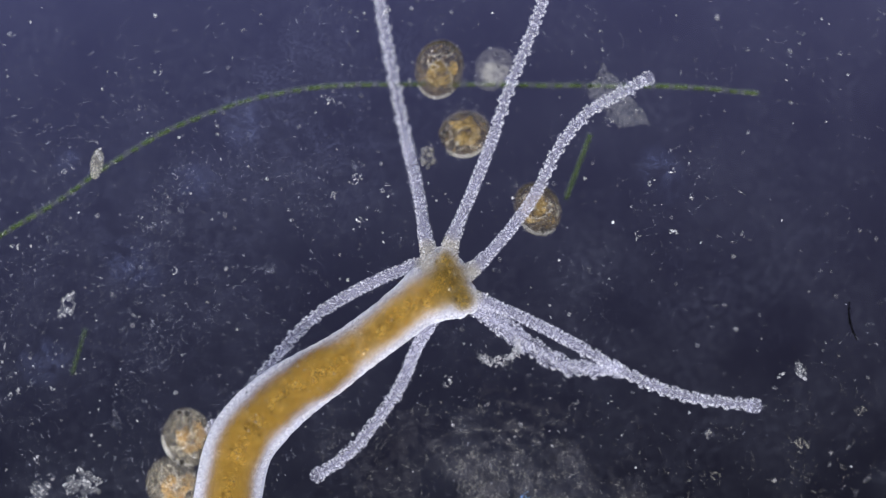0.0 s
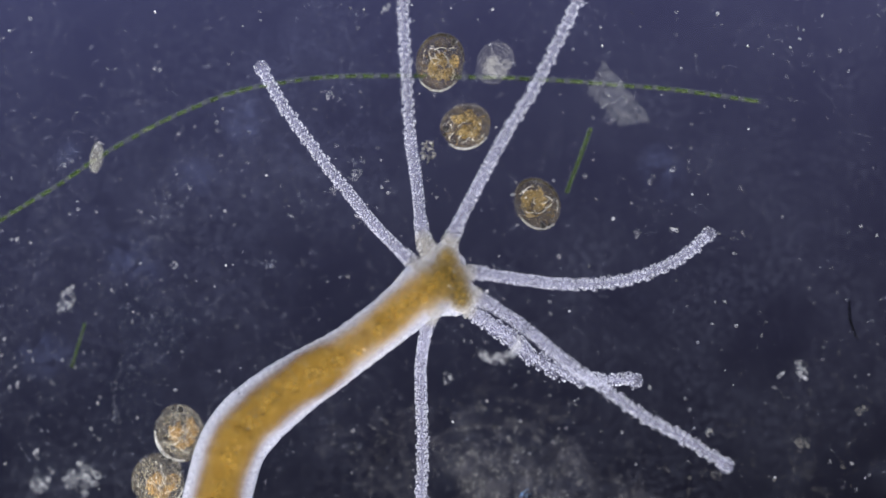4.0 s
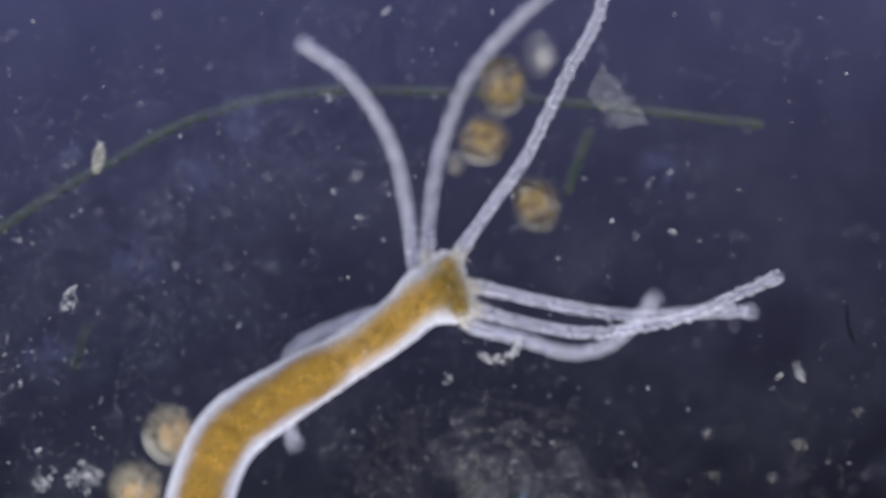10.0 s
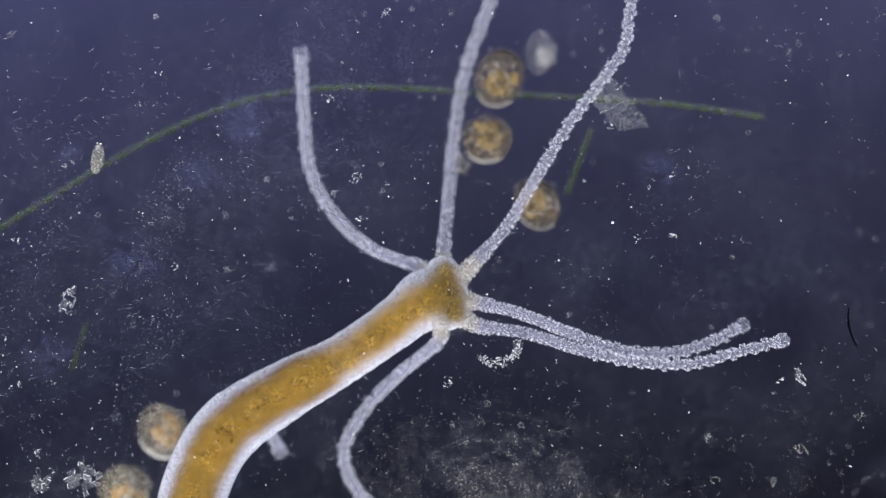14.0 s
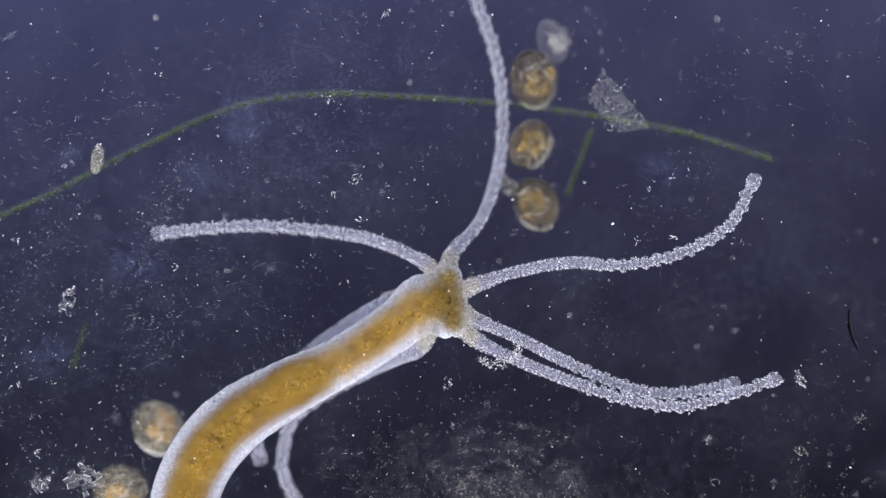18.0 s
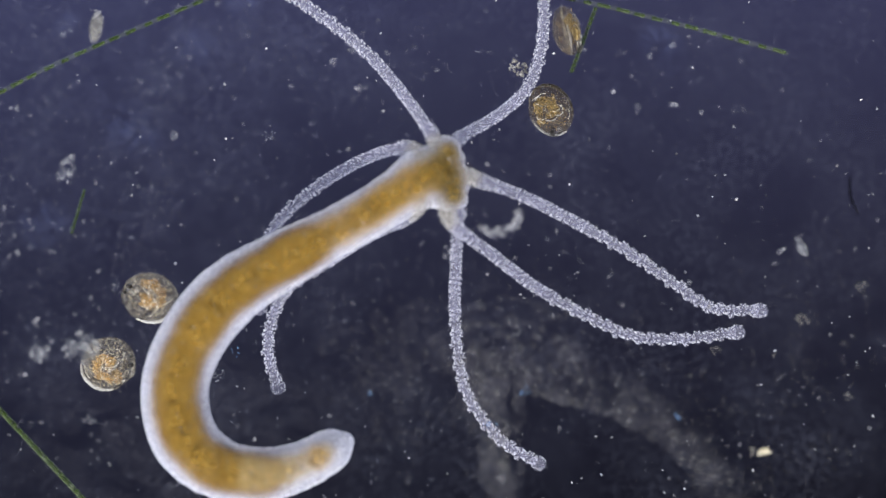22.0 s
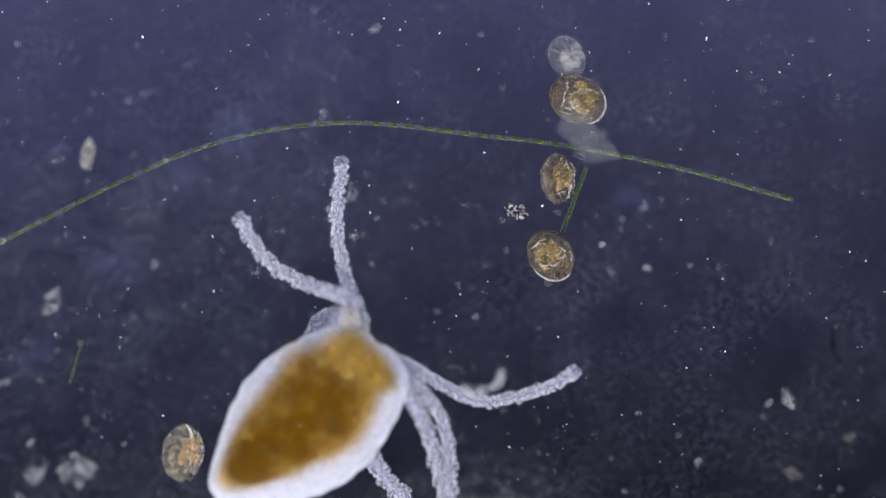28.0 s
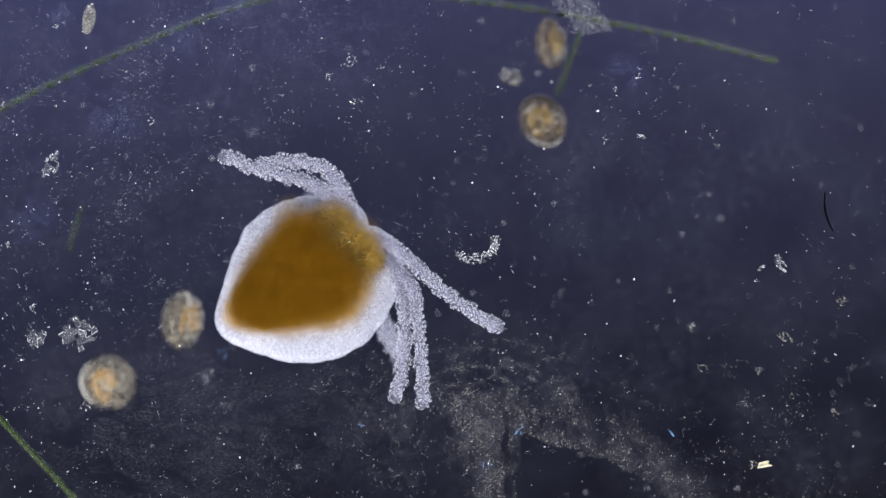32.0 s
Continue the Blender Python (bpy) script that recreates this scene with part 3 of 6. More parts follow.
# ---- the water's slow drift ----
# how far the floating layer has been drawn along by 27.5 s and by 30 s, at places in the dish
PULL = (
    (125, 530, -20, -25, -30, -36), (172, 300, -13, -38, -15, -45), (312, 483, -28, -30, -42, -55), (632, 320, -5, -2, -9, -3),
    (1195, 412, -40, 23, -57, 30), (1313, 420, -35, 16, -54, 20), (1145, 240, -45, 20, -65, 36), (1422, 804, -13, 10, -28, 8),
    (1533, 726, -16, 5, -31, 2), (1510, 572, -25, 4, -42, 2), (70, 862, -6, -50, -8, -55), (890, 640, -25, 15, -40, 20), (860, 905, -5, 36, -8, 48), (1350, 1032, 1, 0, 2, 0))
EARLY = ((0, -14), (3, -5), (9, 0), (13, 6), (17, 12), (22, 10), (25, 4), (25.5, 4))


def drift(x, y):
    """Rows of (seconds, dx, dy) for something floating at (x, y)."""
    w = [1 / ((x - p[0]) ** 2 + (y - p[1]) ** 2 + 900) ** 1.5 for p in PULL]
    a, b, c, d = (sum(k * p[i] for k, p in zip(w, PULL)) / sum(w) for i in (2, 3, 4, 5))
    side = max(0.0, min(1.0, x / 1400))
    near = math.exp(-((x - 880) ** 2 + (y - 930) ** 2) / 150 ** 2)
    rows = [(t, 0.0, v * side + near * np.interp(t, (8, 22), (-46, 0))) for t, v in EARLY]
    return rows + [(27.5, a, b + 4 * side), (30, c, d + 4 * side), (32, c, d + 4 * side)]


FLOATING = []


def afloat(ob, x, y, z, turn=0.0, tilt=0.0):
    ob.matrix_basis = Matrix.Translation(P(x, y, z)) @ pose(0, 0, 0, tilt, tilt * 0.6, turn)
    FLOATING.append((ob, x, y, z, turn, tilt))
    return ob


# ---- grit, silt and shed skins ----
def splinter(bm, c, turn, l, w, h, rng):
    """One thin broken sliver."""
    m = Matrix.Translation(c) @ Euler((rng.uniform(-0.6, 0.6), rng.uniform(-0.6, 0.6), turn)).to_matrix().to_4x4()
    top = [Vector((sx * l * rng.uniform(0.5, 1), sy * w * rng.uniform(0.4, 1), h)) for sx, sy in ((-1, -1), (1, -1), (1, 1), (-1, 1))]
    low = [v + Vector((rng.uniform(-1, 1) * w * 0.4, rng.uniform(-1, 1) * w * 0.4, -2 * h)) for v in top]
    v = [bm.verts.new((m @ p) * U) for p in top + low]
    for f in ((0, 1, 2, 3), (7, 6, 5, 4), (0, 4, 5, 1), (1, 5, 6, 2), (2, 6, 7, 3), (3, 7, 4, 0)):
        bm.faces.new([v[i] for i in f])


def shards(n, rx, ry, size, seed, curl=0.0):
    """A loose clump of n thin broken slivers in an ellipse, or along a crescent."""
    rng = random.Random(seed)
    bm = bmesh.new()
    for _ in range(n):
        if curl:
            a = rng.uniform(-2.6, 0.2)
            c = Vector((math.cos(a) * rx * rng.uniform(0.7, 1.1), math.sin(a) * ry * rng.uniform(0.6, 1.15), rng.uniform(-6, 6)))
        else:
            a, r = rng.uniform(0, 6.28), math.sqrt(rng.random())
            c = Vector((math.cos(a) * rx * r, math.sin(a) * ry * r, rng.uniform(-5, 5)))
        splinter(bm, c, rng.uniform(0, 6.28), size * rng.uniform(0.6, 1.7), size * rng.uniform(0.2, 0.6), size * rng.uniform(0.1, 0.3), rng)
    return bm


def wisps(lines, rx, ry, size, seed, step=2.2):
    """Fine broken threads that wander through an ellipse, each a row of slivers, with loose dots beside them."""
    rng = random.Random(seed)
    bm = bmesh.new()
    for _ in range(lines):
        a, r = rng.uniform(0, 6.28), math.sqrt(rng.random())
        p, way = Vector((math.cos(a) * rx * r, math.sin(a) * ry * r, rng.uniform(-4, 4))), rng.uniform(0, 6.28)
        bend = rng.uniform(-0.45, 0.45)
        for _ in range(rng.randint(3, max(4, int(1.3 * max(rx, ry) / step)))):
            way += bend + rng.uniform(-0.4, 0.4)
            p = p + Vector((math.cos(way), math.sin(way), rng.uniform(-0.3, 0.3))) * step * size
            if (p.x / rx) ** 2 + (p.y / ry) ** 2 > 1.2:
                break
            if rng.random() < 0.75:
                splinter(bm, p, way, size * rng.uniform(0.6, 1.5), size * rng.uniform(0.2, 0.55), size * rng.uniform(0.15, 0.35), rng)
            if rng.random() < 0.25:
                splinter(bm, p + Vector((rng.uniform(-3, 3), rng.uniform(-3, 3), 0)), way, size * 0.5, size * 0.4, size * 0.25, rng)
    if not bm.faces:
        splinter(bm, Vector(), 0.5, size, size * 0.5, size * 0.3, rng)
    return bm


def debris(x, y, r, kind="grit", seed=0, squeeze=0.8, turn=0.0, z=195):
    mat = {"grit": GRIT, "blue": BLUE, "tan": TAN, "pale": FILM}[kind]
    say = {"grit": "bright white splintered mineral grain clump in the water", "blue": "blue glinting mineral grain in the water",
           "tan": "tan clump of silt grains in the water", "pale": "dim grey clump of silt in the water"}[kind]
    me = mesh_from("debris_clump", wisps(max(2, int(1 + r * 0.8)), r * 1.1, r * 1.1 * squeeze, max(0.9, min(1.6, r * 0.2)), seed), mat, False)
    return afloat(tagged(new("debris_clump", me), say, "debris", "debris in the water"), x, y, z, turn)


GRAINS_WEST = ((28, 439, 11), (310, 482, 9), (245, 194, 6), (250, 388, 5), (115, 305, 8), (128, 300, 5), (5, 80, 5), (285, 120, 3), (10, 610, 7), (18, 700, 7),
               (92, 690, 6), (36, 692, 7), (65, 812, 10), (40, 808, 5), (55, 752, 4), (150, 555, 4), (60, 650, 4), (200, 330, 3), (270, 240, 4), (340, 345, 5), (20, 30, 4))
GRAINS_MID = ((632, 322, 13), (685, 335, 5), (580, 184, 11), (590, 207, 3), (590, 352, 7), (515, 392, 5), (640, 400, 10), (685, 30, 11), (605, 122, 4), (500, 380, 3),
              (660, 522, 2), (792, 685, 14), (900, 812, 5), (1000, 782, 4), (945, 662, 3), (987, 648, 6), (800, 235, 4), (410, 108, 3), (960, 300, 2), (1000, 560, 2))
GRAINS_EAST = ((1193, 421, 9), (1128, 428, 8), (1313, 429, 6), (1145, 335, 8), (1190, 318, 9), (1217, 307, 6), (1035, 327, 5), (1105, 330, 4), (1077, 718, 9), (1380, 677, 9),
               (1372, 700, 5), (1560, 480, 4), (1480, 380, 3), (1390, 492, 2), (1398, 480, 2), (1460, 622, 3), (1550, 622, 4), (1352, 590, 2), (1230, 812, 3), (1500, 428, 2))
GRAINS_SOUTH = ((160, 985, 11), (890, 1082, 9), (388, 905, 12), (1262, 960, 4), (1210, 1090, 4), (575, 1120, 4), (690, 1035, 3), (1285, 1075, 3), (300, 1130, 4), (40, 905, 6), (1010, 870, 5))
GRAINS_TAN = ((1418, 802, 13), (1522, 744, 12), (1265, 852, 9), (1500, 932, 9), (1255, 782, 8), (1430, 905, 7), (1330, 1030, 6), (1490, 840, 5), (1370, 862, 5))
for k, (x, y, r) in enumerate(GRAINS_WEST + GRAINS_MID + GRAINS_EAST + GRAINS_SOUTH):
    debris(x, y, r, "grit", k, 0.45 + 0.1 * (k % 4), (k * 53) % 180, 70 if 300 < x < 620 and y > 640 else 195)
for k, (x, y, r) in enumerate(GRAINS_TAN):
    debris(x, y, r, "tan", 200 + k, 0.8, (k * 71) % 180)
for k, (x, y, r) in enumerate(((870, 988, 10), (927, 928, 10), (655, 934, 6), (415, 865, 10))):
    debris(x, y, r, "blue", 300 + k, z=70 if x < 620 else 195)
for k, (x, y, r) in enumerate(((205, 755, 10), (476, 482, 11), (1255, 782, 9), (450, 560, 4), (745, 378, 6), (850, 330, 7), (630, 300, 9))):
    debris(x, y, r, "pale", 340 + k, z=40)


def crumpled(rx, ry, seed):
    """A torn, crumpled sheet of clear film in flat facets, and the splinters that stand along its creases."""
    bm, creases = bmesh.new(), bmesh.new()
    rng = random.Random(seed)
    n = 6
    off = Vector((seed * 5.1, seed * 2.3, 0))
    grid = {}
    for i in range(n + 1):
        for j in range(n + 1):
            f, g = i / n * 2 - 1, j / n * 2 - 1
            q = Vector((f * 2.2, g * 2.2, seed)) + off
            if abs(f) + abs(g) * 0.9 < 1.35 + 0.5 * noise.noise(q):
                grid[i, j] = bm.verts.new(Vector(((f + rng.uniform(-0.09, 0.09)) * rx, (g + rng.uniform(-0.09, 0.09)) * ry, 9 * noise.noise(q * 1.4) + rng.uniform(-4, 4))) * U)
    for i in range(n):
        for j in range(n):
            corners = [(i, j), (i + 1, j), (i + 1, j + 1), (i, j + 1)]
            if all(c in grid for c in corners) and rng.random() > 0.16:
                k = rng.randint(0, 1)
                bm.faces.new([grid[corners[c]] for c in (k, k + 1, k + 2)])
                bm.faces.new([grid[corners[c % 4]] for c in (k + 2, k + 3, k)])
    for v in [v for v in bm.verts if not v.link_faces]:
        bm.verts.remove(v)
    for e in bm.edges:
        if rng.random() < (0.4 if len(e.link_faces) == 1 else 0.2):
            way = e.verts[1].co - e.verts[0].co
            splinter(creases, (e.verts[0].co + e.verts[1].co) / (2 * U), math.atan2(way.y, way.x), way.length / U * rng.uniform(0.2, 0.6), rng.uniform(0.3, 0.9), 0.4, rng)
    bmesh.ops.solidify(bm, geom=bm.faces[:], thickness=0.8 * U)
    return bm, creases


def big_flake(x, y, rx, ry, n, seed, turn, say):
    sheet, creases = crumpled(rx * 1.1, ry * 1.1, seed)
    ob = tagged(new("mineral_flake", mesh_from("mineral_flake", sheet, FLAKE, False)), say, "debris", "debris in the water")
    part("creases", mesh_from("flake_creases", creases, GRIT, False), ob, "bright broken creases and edges")
    part("grains", mesh_from("flake_grains", shards(n // 2, rx * 0.9, ry * 0.9, 0.9, seed), GRIT, False), ob, "bright broken grains")
    return afloat(ob, x, y, 210, turn)


big_flake(148, 858, 30, 27, 46, 5, 20, "large glassy broken flake with bright splintered edges")
big_flake(72, 868, 17, 16, 24, 6, 60, "small glassy broken flake with bright edges")
big_flake(120, 542, 12, 25, 26, 7, -28, "long loose clump of bright splinters")
big_flake(1415, 668, 8, 18, 14, 8, 30, "narrow clump of bright splinters")
curl = tagged(new("curled_debris", mesh_from("curled_debris", shards(240, 42, 34, 1.7, 9, 1.0), GRIT, False)), "crescent of bright broken splinters with a stray arm", "debris", "debris in the water")
afloat(curl, 880, 620, 215, 8)


def rod(name, say, x, y, long, wide, turn, mat, grains):
    """A broken splinter with a grainy end."""
    bm = bmesh.new()
    rng = random.Random(int(x))
    for k in range(3):
        splinter(bm, Vector((rng.uniform(-2, 2), (k - 1) * wide * 0.6, k)), 0.05 * (k - 1), long * rng.uniform(0.8, 1.0), wide * 0.5, wide * 0.4, rng)
    ob = tagged(new(name, mesh_from(name, bm, mat, False)), say, "debris", "debris in the water")
    if grains:
        part("grains", mesh_from("splinter_grains", shards(14, 9, 7, 1.6, 12), TAN, False), ob, "tan grains clinging to its end", Matrix.Translation(Vector((-long - 6, 3, 0)) * U))
    return afloat(ob, x, y, 214, turn)


rod("straw_splinter", "short straw-coloured splinter with tan grains at one end", 1352, 1032, 15, 5.0, 12, STRAW, True)
rod("blue_splinter", "thin blue-grey splinter in the silt", 1198, 972, 11, 1.6, -52, BLUE, False)


def shed_skin():
    """A crumpled strip of clear shed skin, torn at both ends."""
    bm = bmesh.new()
    nx, ny = 22, 12
    grid = []
    for i in range(nx + 1):
        row = []
        for j in range(ny + 1):
            f, g = i / nx, j / ny
            # corners: top, right end, left, lower end
            a, b, c, d = Vector((-30, 68)), Vector((57, -40)), Vector((-57, 12)), Vector((0, -48))
            q = (a * (1 - f) + b * f) * (1 - g) + (c * (1 - f) + d * f) * g
            rag = 9 if min(f, g, 1 - f, 1 - g) < 0.001 else 2
            q += Vector((noise.noise(Vector((f * 19, g * 17, 1))), noise.noise(Vector((f * 17, g * 19, 5))))) * rag
            row.append(bm.verts.new(Vector((q.x, q.y, 6 * noise.noise(Vector((f * 6, g * 5, 0))) + 4 * noise.noise(Vector((f * 21, g * 18, 3))))) * U))
        grid.append(row)
    for i in range(nx):
        for j in range(ny):
            bm.faces.new((grid[i][j], grid[i + 1][j], grid[i + 1][j + 1], grid[i][j + 1]))
    bmesh.ops.solidify(bm, geom=bm.faces[:], thickness=1.2 * U)
    return bm


MOULTED = tagged(new("shed_skin", mesh_from("shed_skin", shed_skin(), MOULT)), "crumpled clear strip of shed skin with torn speckled ends", "shed skin")
part("grains", mesh_from("skin_grains", wisps(9, 40, 46, 1.0, 21), GRIT, False), MOULTED, "grey grains stuck to the skin")
afloat(MOULTED, 1096, 190, 205, 0)

CAPSULE = tagged(new("pale_capsule", mesh_from("pale_capsule", blob(27, 11.5, 9, 3, 0.10, 0.5, 3), LARVA)), "small pale pointed capsule beside the algal strand", "capsule")
part("grains", mesh_from("capsule_grains", shards(14, 9, 6, 1.5, 33), GRIT, False), CAPSULE, "bright grains at its tip", Matrix.Translation(Vector((19, 0, 5)) * U))
afloat(CAPSULE, 172, 292, 190, 80)
FUZZ = tagged(new("blue_fluff", mesh_from("blue_fluff", shards(60, 20, 14, 0.9, 41), FILM, False)), "faint blue fluff caught near the algal strand", "debris", "debris in the water")
afloat(FUZZ, 125, 288, 60, 0)

HAIR = bmesh.new()
for i in range(10):
    f0, f1 = i / 10 - 0.5, (i + 1) / 10 - 0.5
    for f in ((f0 + f1) / 2,):
        seg = tube(7.6, 2.3 * (1 - abs(f)), 2.3 * (1 - abs(f)), i, 6, 1, 0)
        seg.transform(Matrix.Translation(Vector((f * 70, 26 * (f * f - 0.1), 0)) * U) @ Matrix.Rotation(math.atan(52 * f / 70), 4, "Z"))
        tmp = bpy.data.meshes.new("tmp")
        seg.to_mesh(tmp)
        seg.free()
        HAIR.from_mesh(tmp)
        bpy.data.meshes.remove(tmp)
FIBRE_OB = tagged(new("black_fibre", mesh_from("black_fibre", HAIR, FIBRE)), "short curved black fibre floating in the water", "fibre")
afloat(FIBRE_OB, 1506, 584, 200, -78)


def silt(name, say, count, inside, size, mat, seed, z0, z1, x0, x1, y0, y1, cx, cy, drawn=0.0, ring=None, sunk=0):
    """Fine grains strewn where inside(x, y) is likely."""
    rng = random.Random(seed)
    verts, faces = [], []
    tries = 0
    while len(faces) < count * 4 and tries < count * 60:
        tries += 1
        x, y = rng.uniform(x0, x1), rng.uniform(y0, y1)
        if rng.random() > inside(x, y):
            continue
        c = P(x, y, rng.uniform(z0, z1)) - P(cx, cy, 0)
        r = size * rng.uniform(0.5, 1.5) ** 2 * U
        b = len(verts)
        turn = (math.atan2(ring[1] - y, x - ring[0]) + 1.57 if ring else 2.2 * fbm(x, y, 230, seed + 60)) + rng.uniform(-0.35, 0.35)
        along = Vector((math.cos(turn), math.sin(turn), 0)) * drawn * rng.uniform(0.5, 1.5) * U
        for q in (-1, -0.6, 0.6, 1):
            verts.append(c + along * q + Vector((rng.uniform(-1, 1), rng.uniform(-1, 1), rng.uniform(-0.6, 0.6))) * r)
        faces += [(b, b + 1, b + 2), (b, b + 2, b + 3), (b, b + 3, b + 1), (b + 1, b + 3, b + 2)]
    me = bpy.data.meshes.new(name)
    me.from_pydata([tuple(v) for v in verts], [], faces)
    me.materials.append(mat)
    ob = tagged(new(name, me), say, "silt", kind="stuff")
    return afloat(ob, cx, cy + sunk, 0)


def fbm(x, y, size, seed):
    return noise.fractal(Vector((x / size, y / size, seed)), 0.9, 2.1, 4)


def line_gap(x, y, pts):
    """How far (x, y) lies from a bent line, positive below it."""
    best, side = 1e9, 1
    for (x0, y0), (x1, y1) in zip(pts, pts[1:]):
        dx, dy = x1 - x0, y1 - y0
        f = max(0.0, min(1.0, ((x - x0) * dx + (y - y0) * dy) / (dx * dx + dy * dy)))
        gap = math.hypot(x - x0 - f * dx, y - y0 - f * dy)
        if gap < best:
            best, side = gap, 1 if dx * (y - y0) - dy * (x - x0) > 0 else -1
    return best * side


BAND = ((880, 850), (990, 900), (1080, 922), (1160, 960), (1225, 1015), (1285, 1075))


def silt_depth(x, y):
    """How thickly the bed of silt lies: streaks that sweep round an eye, a fan with a crack through it, and a band that runs off."""
    wob = fbm(x, y, 90, 3)
    r = math.hypot(x - 865, (y - 900) / 0.82)
    a = math.atan2(900 - y, x - 865)
    streak = max(0.0, min(1.0, 0.16 + 1.6 * noise.fractal(Vector((a * 2.6 + 0.6 * wob, r / 13 + wob, 4.0)), 0.8, 2.1, 4)))
    arcs = streak * 0.42 * max(0.0, min(1.0, (245 + 50 * wob - r) / 70)) * max(0.0, min(1.0, (math.sin(a) + 0.15 + 0.4 * wob) * 2.0)) * (0.65 + 0.5 * math.sin(a * 2.0 + 5.4))
    fan = max(0.0, min(1.0, (938 - x) / 40 + 0.8 * wob, (x - 770 - (y - 800) * 0.35) / 40 + 1.2 * wob, (y - 795) / 30 + wob, (1130 - y) / 120)) * (0.50 + 0.22 * streak)
    if abs(x - 900 - (y - 850) * 0.06 - 9 * fbm(x, y, 60, 41)) < 4.5 and 805 < y < 1030:
        fan *= 0.1
    gap = line_gap(x, y, BAND)
    band = max(0.0, min(1.0, 1.25 - (gap / 24 if gap > 0 else -gap / 70) - 0.8 * wob)) * (0.42 if x > 915 else 0.0) * (0.7 + 0.6 * fbm(x, y, 40, 61))
    hole = 1.0 if x > 1220 or x < 935 or gap < 14 + 14 * wob else 0.12
    haze = 0.14 * max(0.0, 1 - ((x - 840) / 420) ** 2 - ((y - 850) / 220) ** 2) * max(0.2, min(1.3, 0.7 + 1.5 * fbm(x, y, 75, 63)))
    return min(1.0, max(arcs + haze, fan, band)) * hole


def far_silt(x, y):
    """A thin strewing of grains beyond the bed."""
    edge = y - 600 - (1480 - x) * 0.60 + 80 * fbm(x, y, 130, 43)
    return max(0.0, min(1.0, edge / 80)) * max(0.0, min(1.0, (x - 1080) / 160)) * max(0.0, min(1.0, (1590 - x) / 130)) * max(0.0, 0.35 + 1.3 * fbm(x, y, 60, 65))


def swirl(x, y):
    return min(1.0, silt_depth(x, y) ** 1.2 * max(0.0, 0.42 + 1.4 * fbm(x, y, 20, 7)) + 0.045 * far_silt(x, y))


def film_material(name, colour, most, size, stretch, seed):
    """A thin settled skin: streaky, patchy, fading out towards its edge."""
    m, nt = nodes_of(name)
    tc = nt.nodes.new("ShaderNodeTexCoord")
    shift = nt.nodes.new("ShaderNodeMapping")
    shift.inputs["Location"].default_value = (seed * 0.013, seed * 0.007, 0)
    shift.inputs["Scale"].default_value = (1.0, stretch, 1.0)
    link(nt, tc.outputs["Object"], shift.inputs[0])
    fields = []
    for k, (sz, lo, hi) in enumerate(((size, 0.40, 0.66), (size * 0.06, 0.44, 0.64))):
        n = node(nt, "ShaderNodeTexNoise", Scale=1.0 / (sz * U), Detail=7.0, Roughness=0.62, Distortion=1.5 if k == 0 else 0.6)
        link(nt, shift.outputs[0], n.inputs["Vector"])
        fields.append(ramp(nt, n.outputs["Fac"], (lo, (0, 0, 0)), (hi, (1, 1, 1))).outputs[0])
    centre = nt.nodes.new("ShaderNodeMapping")
    centre.inputs["Location"].default_value = (-0.5, -0.5, 0)
    centre.inputs["Scale"].default_value = (1, 1, 0)
    link(nt, tc.outputs["Generated"], centre.inputs[0])
    dist = nt.nodes.new("ShaderNodeVectorMath")
    dist.operation = "LENGTH"
    link(nt, centre.outputs[0], dist.inputs[0])
    fade = node(nt, "ShaderNodeMapRange", From_Min=0.20, From_Max=0.49, To_Min=most, To_Max=0.0)
    link(nt, dist.outputs["Value"], fade.inputs["Value"])
    value = fade.outputs[0]
    for f in fields:
        mul = nt.nodes.new("ShaderNodeMath")
        mul.operation = "MULTIPLY"
        link(nt, value, mul.inputs[0])
        link(nt, f, mul.inputs[1])
        value = mul.outputs[0]
    d = nt.nodes.new("ShaderNodeBsdfDiffuse")
    d.inputs[0].default_value = (*colour, 1)
    t = nt.nodes.new("ShaderNodeBsdfTransparent")
    mx = nt.nodes.new("ShaderNodeMixShader")
    link(nt, value, mx.inputs[0])
    link(nt, t.outputs[0], mx.inputs[1])
    link(nt, d.outputs[0], mx.inputs[2])
    out = nt.nodes.new("ShaderNodeOutputMaterial")
    link(nt, mx.outputs[0], out.inputs[0])
    return m


def settled_film(say, x, y, rx, ry, turn, z, colour, most, size, stretch, seed):
    bm = bmesh.new()
    grid = [[bm.verts.new(Vector(((i / 12 - 0.5) * 2 * rx, (j / 12 - 0.5) * 2 * ry, 3 * noise.noise(Vector((i * 0.5, j * 0.5, seed))))) * U) for j in range(13)] for i in range(13)]
    for i in range(12):
        for j in range(12):
            bm.faces.new((grid[i][j], grid[i + 1][j], grid[i + 1][j + 1], grid[i][j + 1]))
    ob = new("settled_film", mesh_from("settled_film", bm, film_material("settled_film", colour, most, size, stretch, seed)))
    return afloat(tagged(ob, say, "film", kind="stuff"), x, y, z, turn)


